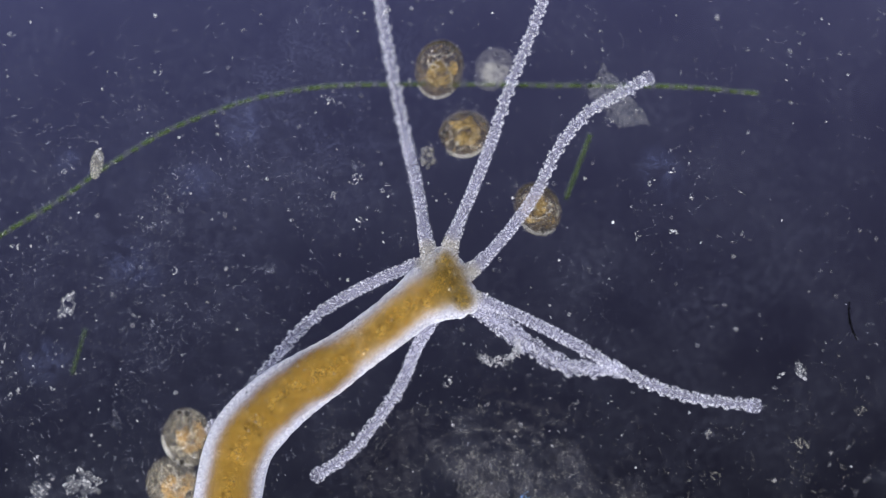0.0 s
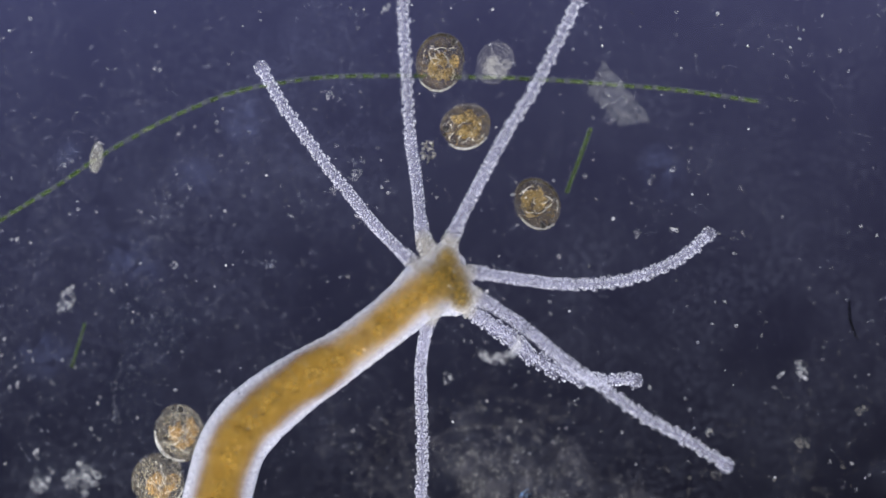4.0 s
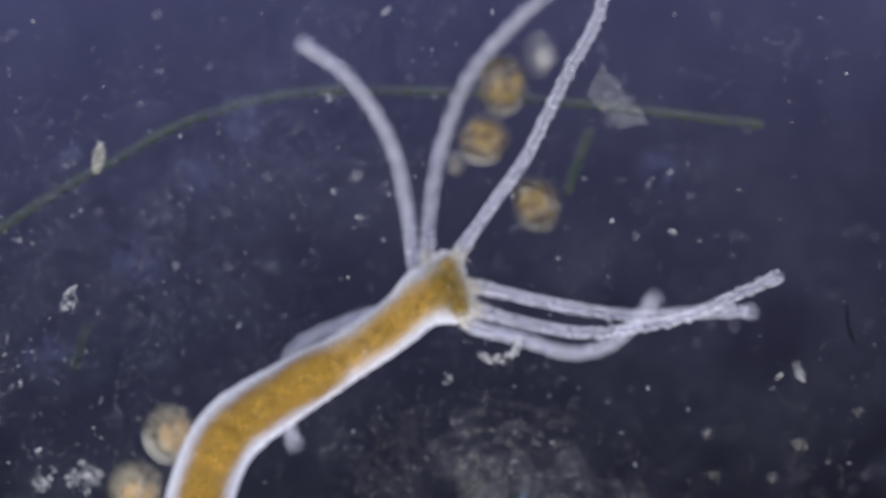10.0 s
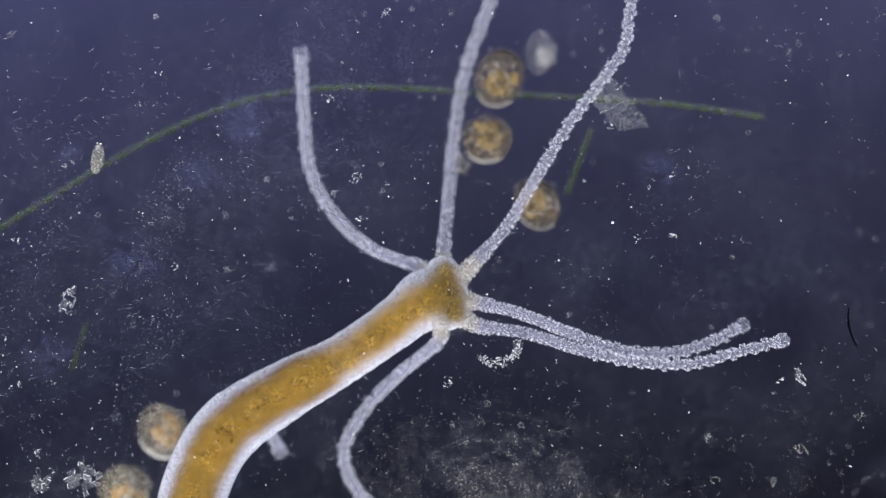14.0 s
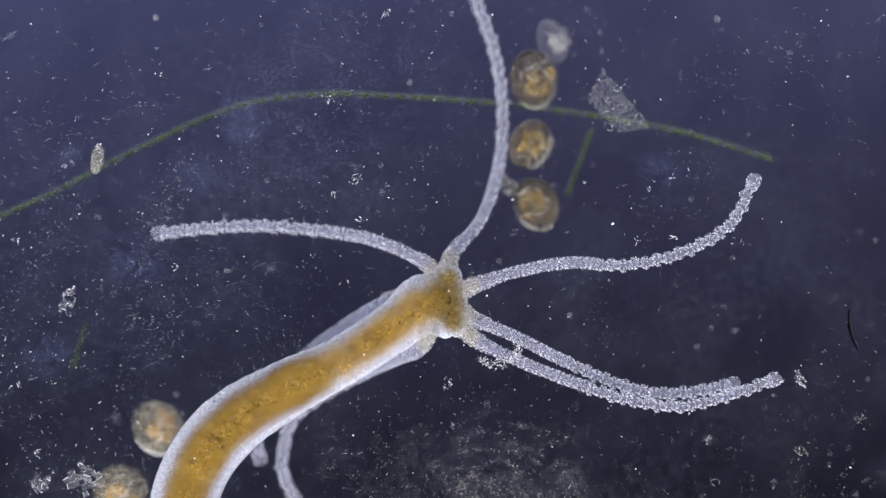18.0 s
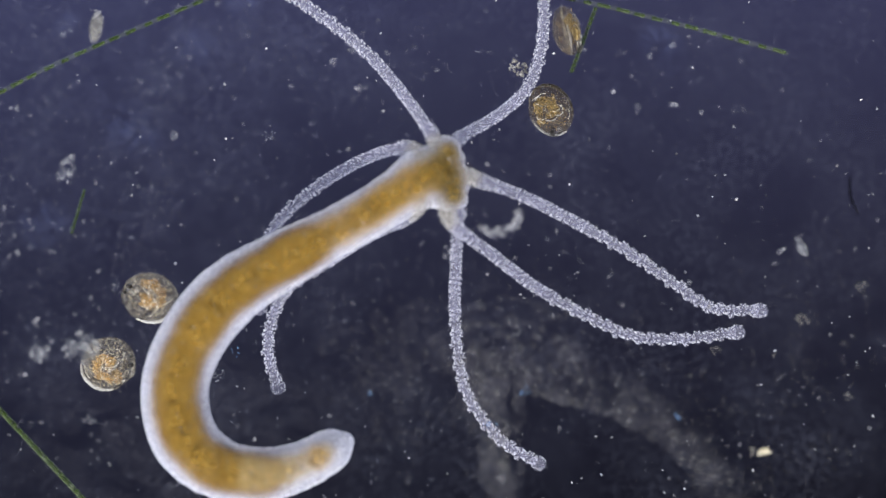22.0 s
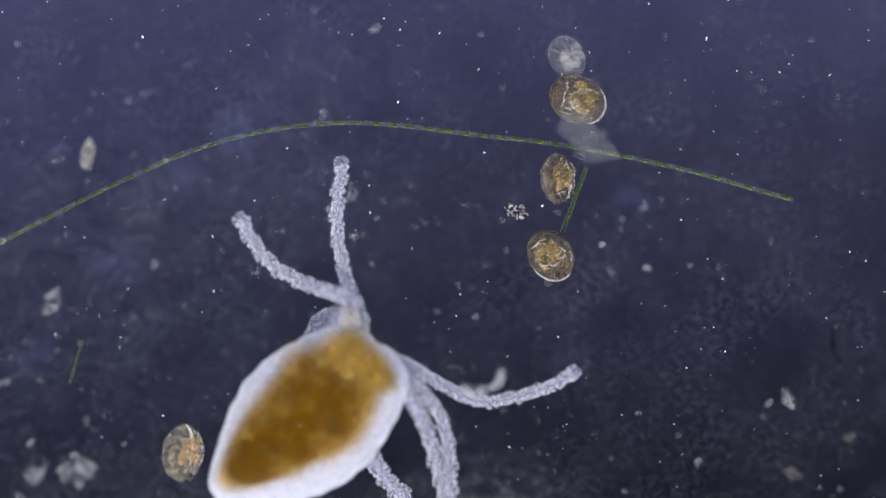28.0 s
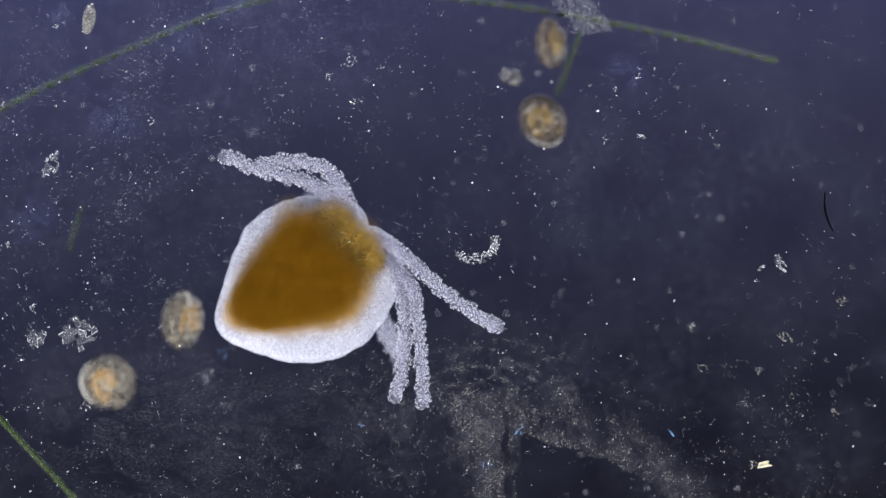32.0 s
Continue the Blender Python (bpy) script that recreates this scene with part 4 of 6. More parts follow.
def sheet_material(name, colour, most):
    """A skin of silt too fine to pick apart: granular, thin and thick by turns."""
    m, nt = nodes_of(name)
    value = None
    for size, lo, hi, low in ((46, 0.36, 0.66, 0.15), (4.2, 0.42, 0.64, 0.1)):
        n = noise_at(nt, size, 5.0)
        share = node(nt, "ShaderNodeMapRange", From_Min=lo, From_Max=hi, To_Min=low, To_Max=1.0)
        link(nt, n.outputs["Fac"], share.inputs["Value"])
        mul = nt.nodes.new("ShaderNodeMath")
        mul.operation = "MULTIPLY"
        link(nt, share.outputs[0], mul.inputs[0])
        if value is None:
            mul.inputs[1].default_value = most
        else:
            link(nt, value, mul.inputs[1])
        value = mul.outputs[0]
    d = nt.nodes.new("ShaderNodeBsdfDiffuse")
    link(nt, ramp(nt, noise_at(nt, 9, 3.0).outputs["Fac"], (0.35, colour), (0.65, tuple(c * 1.5 for c in colour))).outputs[0], d.inputs[0])
    t = nt.nodes.new("ShaderNodeBsdfTransparent")
    mx = nt.nodes.new("ShaderNodeMixShader")
    link(nt, value, mx.inputs[0])
    link(nt, t.outputs[0], mx.inputs[1])
    link(nt, d.outputs[0], mx.inputs[2])
    out = nt.nodes.new("ShaderNodeOutputMaterial")
    link(nt, mx.outputs[0], out.inputs[0])
    return m


SILT_SKIN = sheet_material("silt_skin", (0.30, 0.295, 0.33), 0.055)


BED_X, BED_Y = range(560, 1320, 5), range(600, 1180, 5)
BED = {(i, j): silt_depth(x, y) + 0.10 * fbm(x, y, 16, 57) for i, x in enumerate(BED_X) for j, y in enumerate(BED_Y)}


def silt_sheet(least, z):
    """One layer of the bed, wherever it is thicker than `least`."""
    verts, index, faces = [], {}, []
    for i in range(len(BED_X) - 1):
        for j in range(len(BED_Y) - 1):
            spots = [(i, j), (i, j + 1), (i + 1, j + 1), (i + 1, j)]
            if sum(BED[k] > least for k in spots) < 3:
                continue
            for k in spots:
                if k not in index:
                    index[k] = len(verts)
                    x, y = BED_X[k[0]], BED_Y[k[1]]
                    w = Vector((x * 0.13, y * 0.13, z))
                    verts.append(tuple(P(x + 3 * noise.noise(w), y + 3 * noise.noise(w * 1.3), 2 * noise.noise(w * 0.2)) - P(860, 860, 0)))
            faces.append([index[k] for k in spots])
    me = bpy.data.meshes.new("silt_bed")
    me.from_pydata(verts, [], faces)
    me.materials.append(SILT_SKIN)
    me.polygons.foreach_set("use_smooth", [True] * len(faces))
    return afloat(tagged(new("silt_bed", me), "tan-grey bed of settled silt in arcs and bands", "silt", kind="stuff"), 860, 905, z)


for least, z in ((0.09, 198), (0.15, 199.5), (0.23, 201), (0.34, 202.5), (0.48, 204), (0.62, 205.5)):
    silt_sheet(least, z)
settled_film("blue-grey cloudy film in the water", 250, 440, 440, 380, 0, 198, (0.26, 0.29, 0.50), 0.07, 70, 1.3, 4)
settled_film("blue-grey cloudy film in the water", 560, 210, 300, 240, 20, 199, (0.26, 0.29, 0.50), 0.12, 90, 1.0, 5)
settled_film("blue-grey cloudy film in the water", 1240, 420, 420, 330, 0, 197, (0.26, 0.29, 0.50), 0.03, 110, 1.0, 6)
settled_film("grey speckled film in the water", 330, 1010, 420, 200, 0, 201, (0.34, 0.34, 0.40), 0.105, 90, 1.6, 8)
for k, (x, y, r) in enumerate(((345, 325, 55), (120, 288, 32), (430, 230, 60), (1170, 320, 60), (230, 470, 70), (80, 640, 60))):
    settled_film("small faint blue cloud of film", x, y, r, r * 0.8, k * 40, 196, (0.24, 0.30, 0.62), 0.20, 45, 1.0, 20 + k)
silt("edge_specks", "bright fine specks strewn thickly", 240, lambda x, y: 0.3 + 0.7 * fbm(x, y, 60, 19), 1.2, GRIT, 8, 195, 225, -40, 190, 540, 1180, 70, 862)
silt("silt_patch", "tan-grey grains of the silt bed", 11500, swirl, 0.55, SILT, 1, 200, 222, 560, 1640, 600, 1180, 860, 860, 1.1, (865, 900), 45)
silt("silt_patch", "coarser tan and white grains of the silt bed", 170, swirl, 0.95, TAN, 2, 200, 225, 620, 1640, 600, 1180, 860, 860, sunk=45)
silt("silt_haze", "faint blue-grey haze of fine silt", 7000, lambda x, y: max(0, 0.25 + 1.1 * fbm(x * 1.2 + y * 0.5, y * 0.6, 120, 5)) * max(0.05, 1 - math.hypot(x - 230, (y - 480) * 0.9) / 420), 0.8, FILM, 3, 200, 225, -40, 700, 100, 1000, 250, 470)
silt("silt_haze", "faint blue-grey haze of fine silt", 4500, lambda x, y: max(0, 0.1 + 1.0 * fbm(x, y, 110, 9)) * max(0.3, min(1.0, (1450 - x) / 300)), 0.8, FILM, 4, 195, 225, 500, 1640, -60, 640, 1100, 330)
silt("silt_haze", "faint blue-grey haze of fine silt", 4000, lambda x, y: max(0, 0.15 + 1.0 * fbm(x, y, 110, 11)), 0.8, FILM, 5, 195, 225, -40, 900, 650, 1180, 300, 900)
silt("fine_threads", "fine pale threads and scratches of film in the water", 1900, lambda x, y: max(0, 0.25 + 1.2 * fbm(x, y, 150, 23)) * max(0.1, 1 - math.hypot(x - 250, (y - 500) * 0.8) / 520), 0.35, FILM, 14, 196, 222, -40, 900, -60, 1150, 300, 500, 4.0)
silt("fine_threads", "fine pale threads and scratches of film in the water", 650, lambda x, y: max(0, 0.15 + 1.2 * fbm(x, y, 150, 25)), 0.35, FILM, 15, 196, 222, 500, 1640, -60, 1150, 1100, 330, 4.0)
silt("bright_specks", "tiny bright white specks in the water", 850, lambda x, y: 0.3 + 0.5 * fbm(x, y, 200, 13), 1.4, GRIT, 6, 195, 230, -40, 1640, -80, 1180, 784, 441)
silt("deep_specks", "tiny pale specks near the dish floor", 950, lambda x, y: 0.3 + 0.5 * fbm(x, y, 200, 17), 1.5, GRIT, 7, 5, 60, -40, 1640, -80, 1180, 784, 441)

# ---- short strands of alga ----
def short_strand(x0, y0, x1, y1, r, n, z, rows, say="short green algal strand of jointed cells"):
    ob = tagged(new("short_alga"), say, "alga", "short algal strands")
    cx, cy = (x0 + x1) / 2, (y0 + y1) / 2
    length = math.hypot(x1 - x0, y1 - y0) / n
    me = mesh_from("strand_cell", tube(length * 0.98, r * 1.15, r * 1.15, n, wave=0.12), CELL_WALL)
    green = mesh_from("green_band", tube(length * 0.86, r * 1.02, r * 0.95, n, wave=0.35), ALGA)
    ang = math.atan2(y0 - y1, x1 - x0)
    for i in range(n):
        f = (i + 0.5) / n
        cell = part("strand_cell", me, ob, "", Matrix.Translation(P(x0 + (x1 - x0) * f, y0 + (y1 - y0) * f, 0) - P(cx, cy, 0)) @ Matrix.Rotation(ang, 4, "Z"))
        part("green_band", green, cell, "dark green cell contents", Matrix.Translation(Vector((0, 0, 1)) * U))
    return ob, [(t, Matrix.Translation(P(cx + dx, cy + dy, z))) for t, dx, dy in rows]


STRANDS = [
    short_strand(1046, 236, 1002, 352, 3.6, 14, 25, ((0, 0, 0), (13, 2, 3), (17, 2, 3), (24, 11, 24), (25.5, 9, 24), (27.5, -4, 38), (30, -16, 30), (32, -16, 30))),
    short_strand(149, 582, 125, 662, 2.4, 10, 10, ((0, 0, 0), (17, 0, 4), (25, 0, -8), (28, -2, -5), (32, -7, -6))),
    short_strand(-60, 905, 160, 1140, 4.6, 24, 120, ((0, 0, 0), (22, 0, 0), (25, 0, 0), (28, -8, -18), (32, -10, -22)), "straight green algal strand near the dish edge"),
]


# ---- water fleas ----
def water_flea(say, long, high, wide, seed, shine, pale=False, gold=False):
    """A round-shelled water flea lying on its side: its head points along +x."""
    rng = random.Random(seed)
    ob = tagged(new("water_flea"), say, "water flea", "water fleas on the dish floor")
    shell_bm = blob(long, high, wide, seed, 0.05, 0.5, 4)
    for v in shell_bm.verts:
        f = v.co.x / (long * U)
        if f > 0.6:
            v.co.y -= (f - 0.6) * 0.35 * high * U
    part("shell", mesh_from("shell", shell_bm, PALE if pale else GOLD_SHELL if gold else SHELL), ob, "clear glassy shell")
    for j in range(10):
        a = j / 9 * 5.0
        c = Vector((math.cos(a) * long * (0.10 + 0.058 * j), math.sin(a) * high * (0.09 + 0.054 * j), rng.uniform(0.2, 0.75) * wide)) * U
        lump = blob(rng.uniform(7, 14), rng.uniform(5, 9), 6, seed + j, 0.5, 0.35, 3)
        part("gut_lobe", mesh_from("gut_lobe", lump, PALE_ROE if pale else GOLD_ROE if gold else ROE), ob, "coiled pale gut" if pale else "coiled orange-brown gut", Matrix.Translation(c) @ Matrix.Rotation(rng.uniform(0, 3), 4, "Z"))
    grains = wisps(36, long * 0.80, high * 0.78, 1.2, seed + 60, 1.9)
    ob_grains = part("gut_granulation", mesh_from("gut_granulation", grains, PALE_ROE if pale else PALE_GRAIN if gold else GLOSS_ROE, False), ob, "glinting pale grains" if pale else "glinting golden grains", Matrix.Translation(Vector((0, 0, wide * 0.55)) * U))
    ob_grains["kind"] = "stuff"
    # lamp glint shaped as a bright crescent; its shaded side as a dark rim
    for first, last, mat, thick, name, tell in ((shine + 1.7, shine + 4.5, PALE if pale else GOLD_SHELL if gold or seed == 2 else DARK_EDGE, 3.0, "shell_edge", "thin rim of the shell"), (shine - 0.85, shine + 0.85, PALE if pale else GLINT, 3.2 if gold else 2.0, "shell_hinge", "lamp glint on the shell, shaped as a bright crescent")):
        edge = bmesh.new()
        for j in range(22):
            a = first + j / 21 * (last - first)
            girth = thick * (0.3 + 0.7 * math.sin(math.pi * (j + 0.5) / 22))
            seg = tube(long * (last - first) / 20, girth, girth, j, 6, 1, 0.4)
            seg.transform(Matrix.Translation(Vector((math.cos(a) * long * 0.99, math.sin(a) * high * 0.99, 0)) * U) @ Matrix.Rotation(math.atan2(math.cos(a) * high, -math.sin(a) * long), 4, "Z"))
            tmp = bpy.data.meshes.new("tmp")
            seg.to_mesh(tmp)
            seg.free()
            edge.from_mesh(tmp)
            bpy.data.meshes.remove(tmp)
        part(name, mesh_from(name, edge, mat), ob, tell)
    if not pale:
        part("eye", mesh_from("eye", blob(6, 5, 5, seed, 0.1), EYE), ob, "black eye", Matrix.Translation(Vector((long * 0.80, -high * 0.34, wide * 0.75)) * U))
        part("eyespot", mesh_from("eyespot", blob(3, 3, 3, seed + 1, 0.1), EYE), ob, "small black eyespot", Matrix.Translation(Vector((long * 0.92, -high * 0.05, wide * 0.6)) * U))
    for j in range(12):
        q, a0, sweep = rng.uniform(0.18, 0.55), rng.uniform(0, 6.28), rng.uniform(0.5, 1.3)
        ox, oy = rng.uniform(-0.42, 0.42), rng.uniform(-0.42, 0.42)
        fold = bmesh.new()
        for i in range(6):
            a = a0 + sweep * i / 5
            fx, fy = math.cos(a) * q + ox, math.sin(a) * q + oy
            if fx * fx + fy * fy < 0.86:
                c = Vector((fx * long, fy * high, wide * (0.25 + 0.72 * math.sqrt(1 - fx * fx - fy * fy))))
                splinter(fold, c, math.atan2(math.cos(a) * high, -math.sin(a) * long), long * q * sweep / 9, rng.uniform(0.3, 0.8), 0.4, rng)
        if not fold.faces:
            fold.free()
            continue
        part("shell_fold", mesh_from("shell_fold", fold, PALE_ROE if pale else GLINT, False), ob, "fine bright fold in the shell")
    for j in range(7):
        a = -1.9 + 0.28 * j + rng.uniform(-0.1, 0.1)
        l = rng.uniform(16, 26)
        part("bristle", mesh_from("bristle", tube(l, 1.3, 0.6, j, 6, 2), PALE), ob, "",
             Matrix.Translation(Vector((math.cos(a) * long * 0.8, math.sin(a) * high * 1.02, 0)) * U) @ Matrix.Rotation(a + rng.uniform(-0.4, 0.4), 4, "Z"))
    for j in range(9):
        a = rng.uniform(0, 6.28)
        r = rng.uniform(0.35, 0.8)
        l = rng.uniform(8, 18)
        part("limb", mesh_from("limb", tube(l, 2.2, 1.2, j, 6, 2), PALE), ob, "",
             Matrix.Translation(Vector((math.cos(a) * long * r, math.sin(a) * high * r, wide * 0.45)) * U) @ Matrix.Rotation(rng.uniform(0, 3), 4, "Z"))
    return ob


FLEAS = [
    water_flea("large amber water flea with a clear round shell and orange gut", 51, 42, 36, 1, 3.3),
    water_flea("amber water flea turning on its side, black eye at one end", 44, 40, 25, 2, 1.4),
    water_flea("brown water flea with a dark outline beside a short alga", 47, 38, 32, 3, 5.6),
    water_flea("small colourless water flea with a clear empty shell", 38, 32, 22, 4, 3.4, True),
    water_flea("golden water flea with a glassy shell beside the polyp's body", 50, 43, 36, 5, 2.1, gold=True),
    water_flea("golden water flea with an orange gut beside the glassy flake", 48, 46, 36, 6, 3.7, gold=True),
    water_flea("amber water flea swimming past the polyp's foot", 46, 42, 32, 8, 5.0),
]
CLUMP = tagged(new("detritus_clump", mesh_from("detritus_clump", shards(34, 13, 19, 4.0, 77), TAN, False)), "small loose clump of tan detritus", "detritus")


def crawl(ob, z, rows):
    """Rows of (seconds, x, y, heading, roll)."""
    walk(ob, [(t, Matrix.Translation(P(x, y, z)) @ Matrix.Rotation(radians(h), 4, "Z") @ Matrix.Rotation(radians(r), 4, "X")) for t, x, y, h, r in rows])


# ---- what moves ----
def motions():
    swing_a = []
    at(swing_a, 0, 767, 494, 740, 470, 640, 510, 540, 575, 450, 680, 375, 760)
    at(swing_a, 1, 761, 501, 725, 486, 640, 481, 540, 531, 450, 631, 395, 721, 370, 781)
    at(swing_a, 2, 755, 496, 720, 477, 640, 432, 560, 402, 470, 387, 390, 402, 312, 444)
    at(swing_a, 3, 758, 495, 725, 472, 650, 397, 580, 302, 510, 227, 420, 167)
    at(swing_a, 3.5, 758, 495, 725, 472, 650, 392, 570, 292, 500, 202, 448, 140)
    at(swing_a, 5.5, 758, 499, 725, 477, 650, 437, 595, 367, 545, 282, 510, 192, 482, 127)
    at(swing_a, 6, 758, 499, 722, 482, 642, 442, 582, 372, 537, 292, 505, 202, 480, 134)
    at(swing_a, 7, 763, 504, 727, 487, 647, 437, 587, 377, 527, 297, 495, 212, 476, 140)
    at(swing_a, 8, 766, 505, 732, 487, 687, 407, 627, 322, 557, 227, 488, 130)
    at(swing_a, 9, 767, 509, 732, 492, 697, 387, 647, 297, 577, 197, 493, 110)
    at(swing_a, 10, 766, 507, 735, 482, 720, 382, 690, 262, 620, 152, 535, 87)
    at(swing_a, 11, 764, 504, 735, 477, 732, 382, 720, 282, 690, 182, 640, 122, 572, 74)
    at(swing_a, 12, 760, 500, 732, 472, 730, 372, 728, 272, 710, 172, 670, 102, 605, 54)
    at(swing_a, 13, 760, 504, 730, 477, 685, 382, 658, 292, 650, 192, 630, 92, 607, 37)
    at(swing_a, 14, 773, 512, 747, 487, 657, 452, 587, 387, 547, 307, 537, 212, 532, 107)
    at(swing_a, 14.5, 772, 513, 747, 487, 637, 457, 557, 397, 512, 317, 480, 232, 464, 160)
    at(swing_a, 16.5, 771, 516, 750, 482, 640, 472, 540, 472, 450, 447, 370, 397, 300, 337)
    at(swing_a, 17, 771, 516, 750, 482, 660, 462, 540, 452, 430, 432, 350, 397, 278, 367)
    at(swing_a, 18, 772, 516, 755, 480, 660, 437, 560, 420, 450, 412, 360, 417, 280, 425)
    at(swing_a, 19, 772, 515, 760, 477, 680, 422, 580, 387, 480, 382, 390, 407, 310, 467)
    at(swing_a, 20, 774, 521, 765, 482, 710, 420, 640, 360, 560, 325, 470, 320, 400, 345, 338, 380)
    at(swing_a, 21, 775, 523, 765, 484, 710, 414, 640, 339, 560, 279, 470, 259, 350, 277)
    at(swing_a, 22, 774, 523, 765, 484, 700, 394, 640, 329, 570, 274, 500, 229, 430, 209)
    at(swing_a, 23, 771, 522, 760, 484, 700, 384, 640, 309, 560, 239, 490, 199, 410, 179)
    at(swing_a, 24, 761, 518, 750, 480, 690, 400, 630, 320, 570, 245, 510, 190, 430, 165)
    at(swing_a, 25, 740, 522, 725, 485, 660, 410, 600, 345, 560, 260, 525, 200, 465, 162)
    at(swing_a, 25.5, 713, 533, 700, 495, 630, 420, 580, 340, 550, 260, 525, 210, 490, 178)
    at(swing_a, 27.5, 642, 550, 640, 510, 570, 480, 500, 440, 460, 380, 440, 328)
    at(swing_a, 28, 619, 547, 615, 507, 550, 482, 490, 452, 450, 407, 427, 365)
    at(swing_a, 29, 617, 567, 610, 528, 550, 493, 490, 488, 440, 468, 392, 433)
    at(swing_a, 30, 620, 598, 620, 558, 590, 508, 540, 500, 470, 508, 390, 486)
    at(swing_a, 31, 621, 603, 620, 563, 590, 513, 540, 503, 460, 518, 395, 500)
    at(swing_a, 32, 619, 619, 620, 584, 590, 524, 550, 504, 500, 499, 460, 509)
    swing_b = []
    at(swing_b, 0, 768, 468, 755, 430, 738, 330, 715, 230, 695, 130, 675, 20, 668, -60)
    at(swing_b, 1, 764, 463, 750, 426, 735, 321, 715, 231, 690, 121, 668, 21, 660, -49)
    at(swing_b, 2, 764, 464, 750, 427, 735, 322, 712, 232, 692, 132, 670, 22, 660, -48)
    at(swing_b, 3, 764, 464, 750, 427, 740, 322, 718, 232, 700, 132, 683, 22, 675, -58)
    at(swing_b, 5.5, 762, 468, 745, 432, 728, 332, 730, 232, 745, 122, 765, 12, 780, -58)
    at(swing_b, 6, 764, 474, 748, 437, 733, 332, 735, 222, 752, 122, 780, 12, 800, -48)
    at(swing_b, 7, 773, 489, 758, 452, 762, 342, 775, 232, 800, 122, 840, 22, 865, -28)
    at(swing_b, 8, 774, 494, 758, 457, 775, 342, 800, 232, 840, 122, 900, 22, 930, -18)
    at(swing_b, 9, 775, 498, 758, 462, 775, 332, 800, 232, 850, 122, 930, 22, 965, -8)
    at(swing_b, 10, 775, 498, 758, 462, 765, 352, 790, 242, 840, 132, 930, 32, 975, -8)
    at(swing_b, 11, 774, 490, 760, 452, 765, 352, 790, 232, 830, 122, 910, 32, 960, -18)
    at(swing_b, 12, 776, 490, 765, 452, 770, 352, 785, 242, 815, 132, 880, 32, 920, -28)
    at(swing_b, 13, 781, 491, 775, 452, 785, 342, 798, 222, 825, 112, 880, 17, 910, -38)
    at(swing_b, 14, 786, 502, 785, 462, 795, 352, 805, 242, 825, 132, 865, 22, 890, -38)
    at(swing_b, 16.5, 785, 502, 785, 462, 830, 382, 855, 292, 860, 192, 862, 92, 860, 12, 858, -38)
    at(swing_b, 17, 787, 502, 790, 462, 840, 382, 868, 282, 878, 192, 870, 92, 858, 12, 850, -28)
    at(swing_b, 18, 793, 501, 800, 462, 850, 402, 882, 312, 890, 202, 875, 102, 845, 17, 830, -28)
    at(swing_b, 19, 799, 514, 815, 477, 860, 407, 895, 327, 908, 247, 900, 177, 890, 117, 885, 77)
    at(swing_b, 20, 802, 516, 820, 480, 870, 425, 905, 360, 925, 280, 925, 210, 918, 150, 915, 100)
    at(swing_b, 21, 797, 525, 815, 489, 870, 444, 915, 384, 940, 324, 945, 264, 945, 184)
    at(swing_b, 22, 793, 528, 810, 492, 880, 449, 930, 404, 955, 344, 963, 274, 962, 184)
    at(swing_b, 23, 796, 519, 815, 484, 880, 434, 935, 364, 965, 284, 972, 204, 955, 124, 925, 54, 905, 14)
    at(swing_b, 24, 785, 517, 800, 480, 860, 390, 920, 310, 965, 230, 980, 160, 970, 90, 953, 32)
    at(swing_b, 25, 762, 524, 782, 485, 832, 380, 892, 290, 940, 220, 962, 150, 968, 80)
    at(swing_b, 25.5, 732, 529, 740, 490, 770, 410, 830, 330, 890, 260, 930, 200, 963, 140)
    at(swing_b, 27.5, 648, 570, 650, 530, 640, 460, 640, 390, 660, 310, 703, 238)
    at(swing_b, 28, 635, 577, 640, 537, 615, 477, 598, 397, 598, 327, 607, 267)
    at(swing_b, 29, 613, 572, 605, 533, 550, 478, 510, 433, 480, 393, 453, 356)
    at(swing_b, 30, 615, 608, 610, 568, 560, 528, 510, 500, 470, 468, 418, 426)
    at(swing_b, 31, 619, 613, 615, 573, 560, 533, 500, 513, 450, 488, 405, 470)
    at(swing_b, 32, 615, 619, 610, 584, 560, 544, 500, 524, 450, 512, 400, 489)
    swing_c = []
    at(swing_c, 0, 792, 464, 800, 425, 835, 340, 870, 250, 900, 160, 940, 60, 965, -10, 985, -60)
    at(swing_c, 1, 791, 475, 800, 436, 840, 351, 875, 251, 900, 161, 935, 61, 955, -9, 970, -59)
    at(swing_c, 2, 791, 476, 800, 437, 840, 352, 875, 252, 910, 162, 945, 62, 965, 2, 980, -48)
    at(swing_c, 3, 792, 471, 800, 432, 845, 342, 890, 242, 930, 172, 970, 72, 995, 12, 1015, -38)
    at(swing_c, 5.5, 792, 471, 800, 432, 840, 352, 890, 272, 940, 192, 990, 112, 1030, 42, 1050, -18)
    at(swing_c, 6, 792, 471, 800, 432, 840, 357, 895, 272, 945, 192, 990, 112, 1035, 32, 1050, -28)
    at(swing_c, 7, 795, 489, 810, 452, 850, 382, 915, 302, 960, 222, 1000, 132, 1040, 62, 1065, -8)
    at(swing_c, 8, 798, 493, 815, 457, 860, 377, 920, 302, 960, 222, 1005, 132, 1040, 62, 1065, -8)
    at(swing_c, 9, 799, 494, 815, 457, 870, 372, 930, 292, 970, 212, 1010, 132, 1045, 62, 1070, -8)
    at(swing_c, 10, 799, 494, 815, 457, 870, 377, 930, 292, 975, 202, 1015, 122, 1050, 62, 1075, -8)
